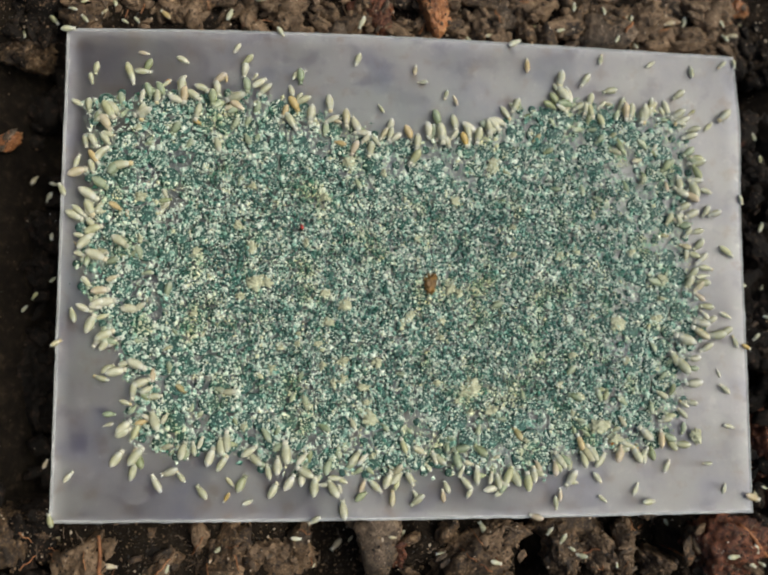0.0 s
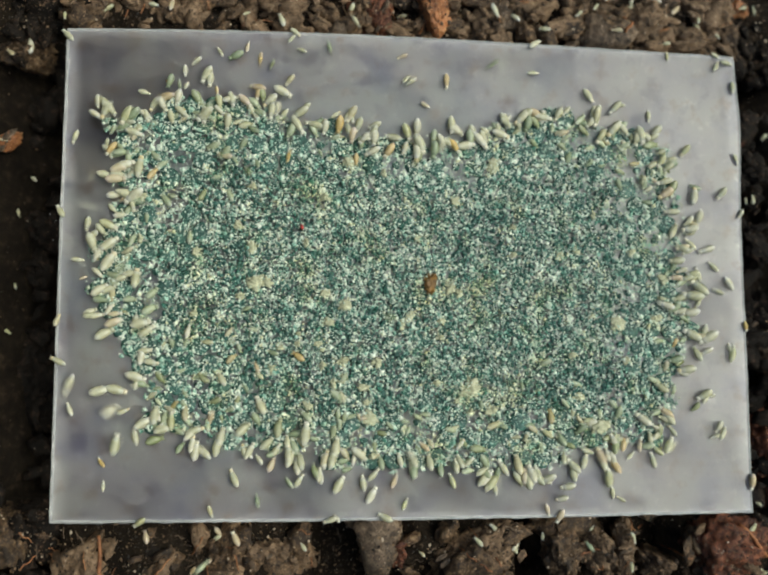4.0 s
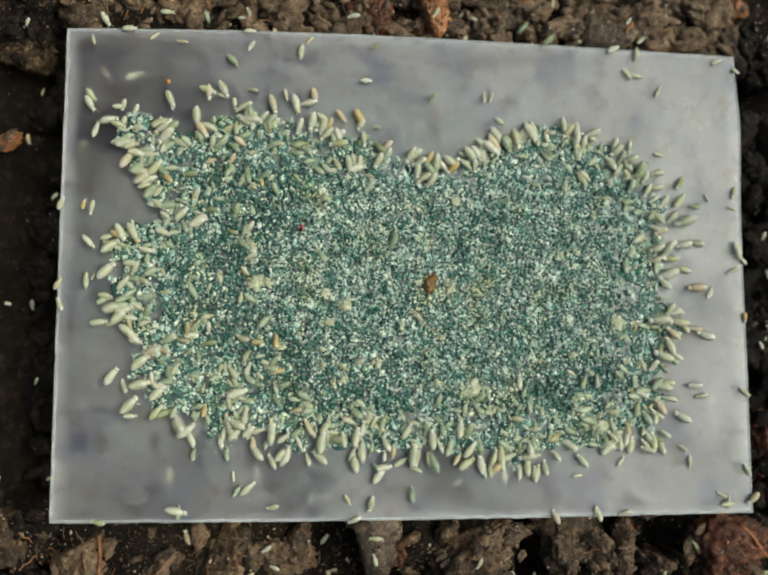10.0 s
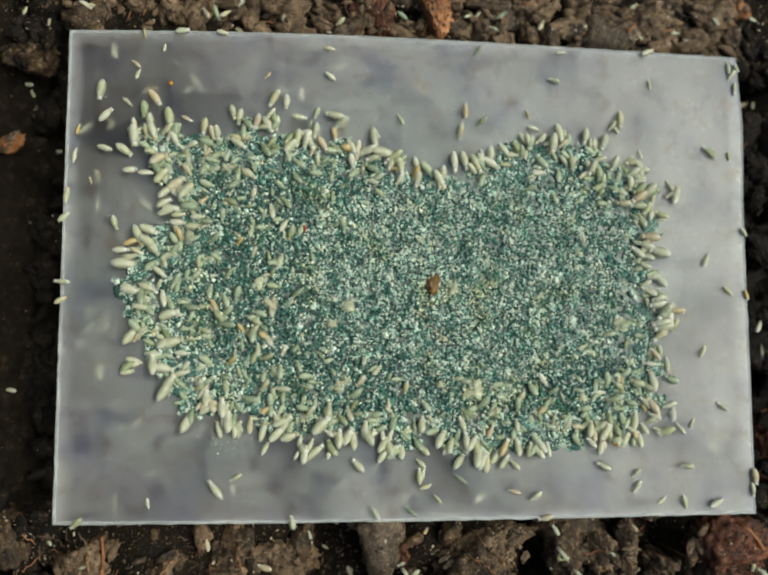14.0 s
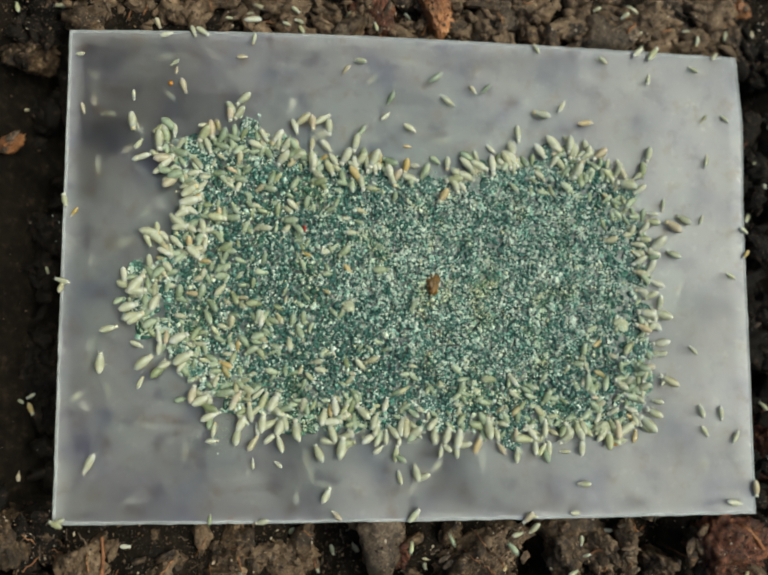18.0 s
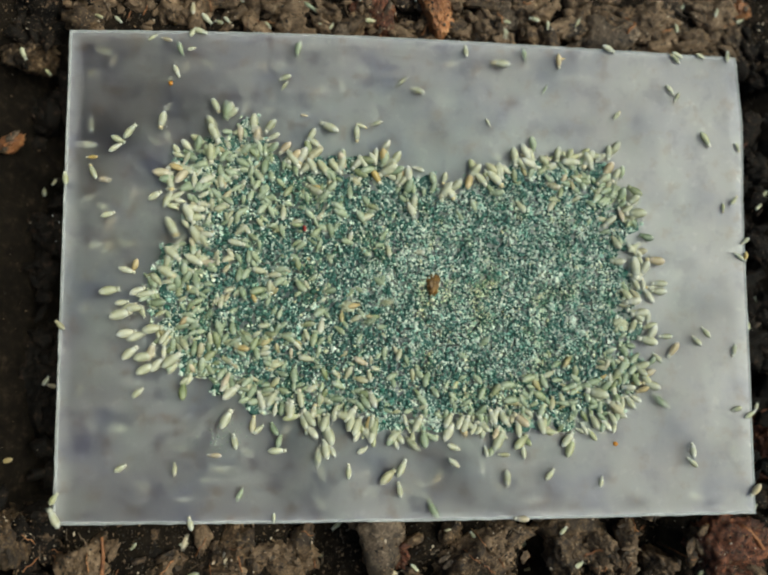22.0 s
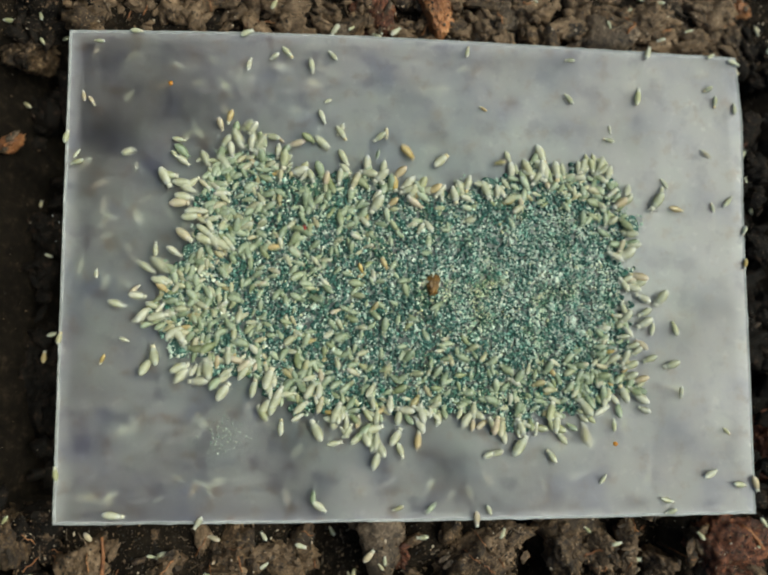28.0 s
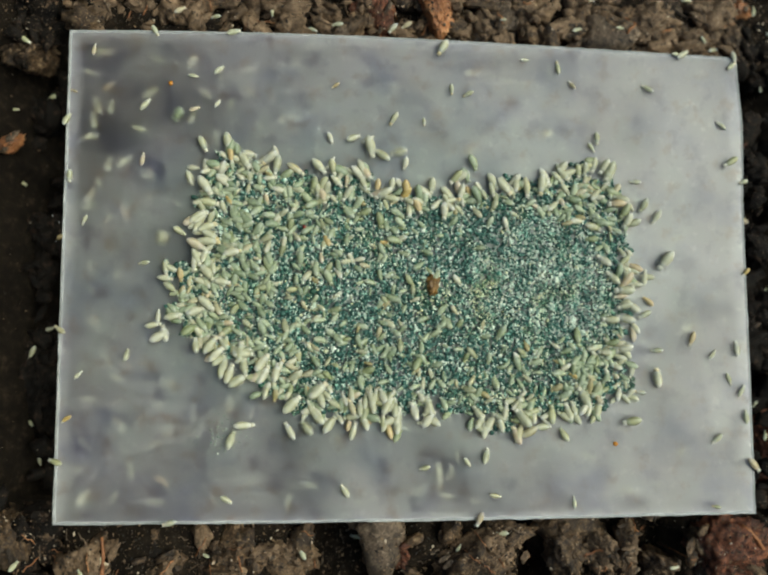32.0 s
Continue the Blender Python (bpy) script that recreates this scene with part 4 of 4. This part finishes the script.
def graze_spot(rnd, x, y, t):
    """A spot on the food, near the last one, outside the part that is still untouched."""
    for k in range(60):
        if x is None or k > 12:
            nx, ny = rnd.uniform(-36, 32), rnd.uniform(-22, 20)
        else:
            nx, ny = x + rnd.gauss(0, 1.3), y + rnd.gauss(0, 1.3)
        r = math.hypot(nx - CX, ny - CY)
        free = untouched(nx, ny, t)
        if r < reach(math.atan2(ny - CY, nx - CX), t) and rnd.random() < 0.04 * free + max(0, min(1, (free - 0.5) / 1.1)) ** 1.3:
            return nx, ny
    return (nx, ny) if x is None else (x, y)


def roam(ob, role, share, luck, tree, arcs):
    """The rows of one springtail: it stands for a while, then scuttles on."""
    rnd = random.Random(int(luck * 1e6) + 13)
    rows = []
    t, yaw = 0.0, rnd.uniform(-math.pi, math.pi)
    start = 0.0
    if role == "graze":
        start = max(0.0, 29 * (luck * 1.16 - 0.16))
    elif role == "under":
        start = 26 * (luck * 1.15 - 0.15)
    x, y = 0.0, 0.0
    if role == "stroll":
        while True:
            x, y = rnd.uniform(-35, 35), rnd.uniform(-24, 24)
            if math.hypot(x - CX, y - CY) > reach(math.atan2(y - CY, x - CX), 0) + 0.5:
                break
    if role == "soil":
        x, y = (rnd.uniform(-43, 43), rnd.choice((-1, 1)) * rnd.uniform(26.6, 31)) if rnd.random() < 0.6 else (rnd.choice((-1, 1)) * rnd.uniform(37, 43), rnd.uniform(-27, 27))
    if role == "under":
        x, y = (rnd.uniform(-34, 34), rnd.uniform(-23, 23)) if start <= 0 else (rnd.uniform(-22, 20), rnd.uniform(-12, 9))
    away = rnd.choice((-1, 1))
    ax, ay = rnd.uniform(-32, 32), away * rnd.uniform(35, 42)
    grazing = False
    arc = share
    if role == "graze" and start > 1.7:
        # it waits on the soil, then walks in over the edge of the sheet
        x, y = graze_spot(rnd, None, 0, start)
        yaw = math.atan2(y - ay, x - ax)
        f = (ay - away * 25.7) / (ay - y)
        hit = tree.ray_cast(Vector((ax * MM, ay * MM, 0.03)), Vector((0, 0, -1)))[0]
        wait = pose(ax * MM, ay * MM, hit.z if hit else -0.004, 0, 0, math.degrees(yaw))
        rows = [(0, wait), (start - 1.6, wait), (start - 1.6 + 1.4 * f, pose(lerp(ax, x, f) * MM, lerp(ay, y, f) * MM, 0.1 * MM, 0, 0, math.degrees(yaw)))]
        t, grazing = start, True
    while True:
        now = min(t, 32.0)
        table = arcs[int(now / 2)]
        z = 0.0
        if role == "rim":
            arc += rnd.gauss(0, 0.003) if rnd.random() < 0.8 else rnd.gauss(0, 0.02)
            th = table[int(arc * 400) % 400]
            left = max(0, -math.cos(th))
            d = rnd.uniform(-0.9, 1.8 + 1.3 * max(0, -math.cos(th - 0.5)) - 0.8 * max(0, math.sin(th))) - (rnd.random() ** 2) * 4 * left + (rnd.uniform(0.5, 4.0) if rnd.random() < 0.16 else 0) - (rnd.uniform(0, 2.5) if rnd.random() < 0.25 else 0)
            if 1.9 < th < 2.75 and rnd.random() < 0.3 + 0.01 * now:
                d += rnd.uniform(0, 5)
            r = reach(th, now) + d
            if abs(CX + r * math.cos(th)) > 34.6 or abs(CY + r * math.sin(th)) > 24:
                r = reach(th, now) + rnd.uniform(-2.2, 0.9)
            x, y = CX + r * math.cos(th), CY + r * math.sin(th)
            x0, y0 = CX + reach(th - 0.05, now) * math.cos(th - 0.05), CY + reach(th - 0.05, now) * math.sin(th - 0.05)
            x1, y1 = CX + reach(th + 0.05, now) * math.cos(th + 0.05), CY + reach(th + 0.05, now) * math.sin(th + 0.05)
            want = math.atan2(y1 - y0, x1 - x0) + math.pi / 2 + (rnd.gauss(0, 0.5) if rnd.random() < 0.75 else rnd.gauss(0, 1.4))
            z = 0.0 if d > 0.5 else 0.30
        elif role == "edge":
            arc += rnd.gauss(0, 0.004)
            u = (arc % 1) * 4
            x, y = sheet_side(int(u), u % 1)
            x, y = x * 0.995, y * 0.993
            want = -math.pi / 2 * int(u) + rnd.gauss(0, 0.9)
            z = 0.03
        elif role == "graze":
            x, y = graze_spot(rnd, x if grazing else None, y, now)
            grazing = True
            want = rnd.uniform(-math.pi, math.pi)
            z = rnd.uniform(-0.05, 0.26)
        elif role in ("stroll", "under", "soil"):
            if rows:
                step = rnd.uniform(0.5, 5.0)
                want = yaw + rnd.gauss(0, 0.7)
                nx, ny = x + step * math.cos(want), y + step * math.sin(want)
                edge = reach(math.atan2(ny - CY, nx - CX), now)
                bad = False
                if role == "stroll":
                    bad = abs(nx) > 35.9 or abs(ny) > 24.9 or math.hypot(nx - CX, ny - CY) < edge + 0.8
                elif role == "under":
                    bad = abs(nx) > 34.5 or abs(ny) > 23.5 or (now < start and math.hypot(nx - CX, ny - CY) > edge - 2)
                else:
                    bad = (abs(nx) < 37.4 and abs(ny) < 26.5) or abs(nx) > 44 or abs(ny) > 33
                if bad:
                    want = yaw + rnd.choice((-1.3, 1.3))
                else:
                    x, y = nx, ny
                if role == "stroll" and math.hypot(x - CX, y - CY) < reach(math.atan2(y - CY, x - CX), now) + 0.3:
                    z = 0.34
            else:
                want = yaw
            if role == "under":
                z = -1.2
            if role == "soil":
                hit = tree.ray_cast(Vector((x * MM, y * MM, 0.03)), Vector((0, 0, -1)))[0]
                z = hit.z / MM if hit else -3
        turn = (want - yaw + math.pi) % (2 * math.pi) - math.pi
        if role in ("rim", "graze", "edge") and not rows:
            yaw = want
        else:
            yaw += max(-1.35, min(1.35, turn))
        m = pose(x * MM, y * MM, z * MM, 0, rnd.uniform(-4, 4), math.degrees(yaw))
        rows.append((now, m))
        if now >= 32.0:
            break
        stay = rnd.uniform(0.1, 0.65)
        if now + stay < 31.6:
            yaw += rnd.uniform(-0.12, 0.12)
            rows.append((now + stay, pose((x + rnd.uniform(-0.08, 0.08)) * MM, (y + rnd.uniform(-0.08, 0.08)) * MM, z * MM, 0, 0, math.degrees(yaw))))
            t = now + stay + rnd.uniform(0.1, 0.24)
        else:
            t = 32.0
    return rows


def motions():
    ground_tree = BVHTree.FromPolygons(SOLID_V, SOLID_F)
    arcs = [arc_table(2.0 * i) for i in range(17)]
    for ob, role, share, luck in HERD:
        walk(ob, roam(ob, role, share, luck, ground_tree, arcs))
    # eaten food is sunk out of sight below the bed
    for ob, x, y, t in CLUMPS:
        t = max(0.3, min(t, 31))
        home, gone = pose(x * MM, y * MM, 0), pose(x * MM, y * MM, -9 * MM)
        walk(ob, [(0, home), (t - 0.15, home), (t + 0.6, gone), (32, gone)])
    for ob, t in NIBBLED:
        home, gone = pose(0, 0, 0), pose(0, 0, -0.16 * MM)
        walk(ob, [(0, home), (t - 0.8, home), (t + 1.2, gone), (32, gone)])
    for ob, x, y, t in TOPS:
        t = max(1.0, min(t + 2, 30))
        home, gone = pose(x * MM, y * MM, 0), pose(x * MM, y * MM, -0.3 * MM)
        walk(ob, [(0, home), (t - 0.8, home), (t + 1.2, gone), (32, gone)])
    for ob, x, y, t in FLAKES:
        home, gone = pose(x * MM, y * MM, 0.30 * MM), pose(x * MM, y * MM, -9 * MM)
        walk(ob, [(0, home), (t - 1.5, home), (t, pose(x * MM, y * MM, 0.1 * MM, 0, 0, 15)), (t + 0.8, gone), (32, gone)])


ico_base()
tub()
soil()
substrate()
rubble()
TREE = BVHTree.FromPolygons(SOLID_V, SOLID_F)
soil_crumbs(TREE)
twigs(TREE)
sheet()
food()
flakes()
herd()
motions()
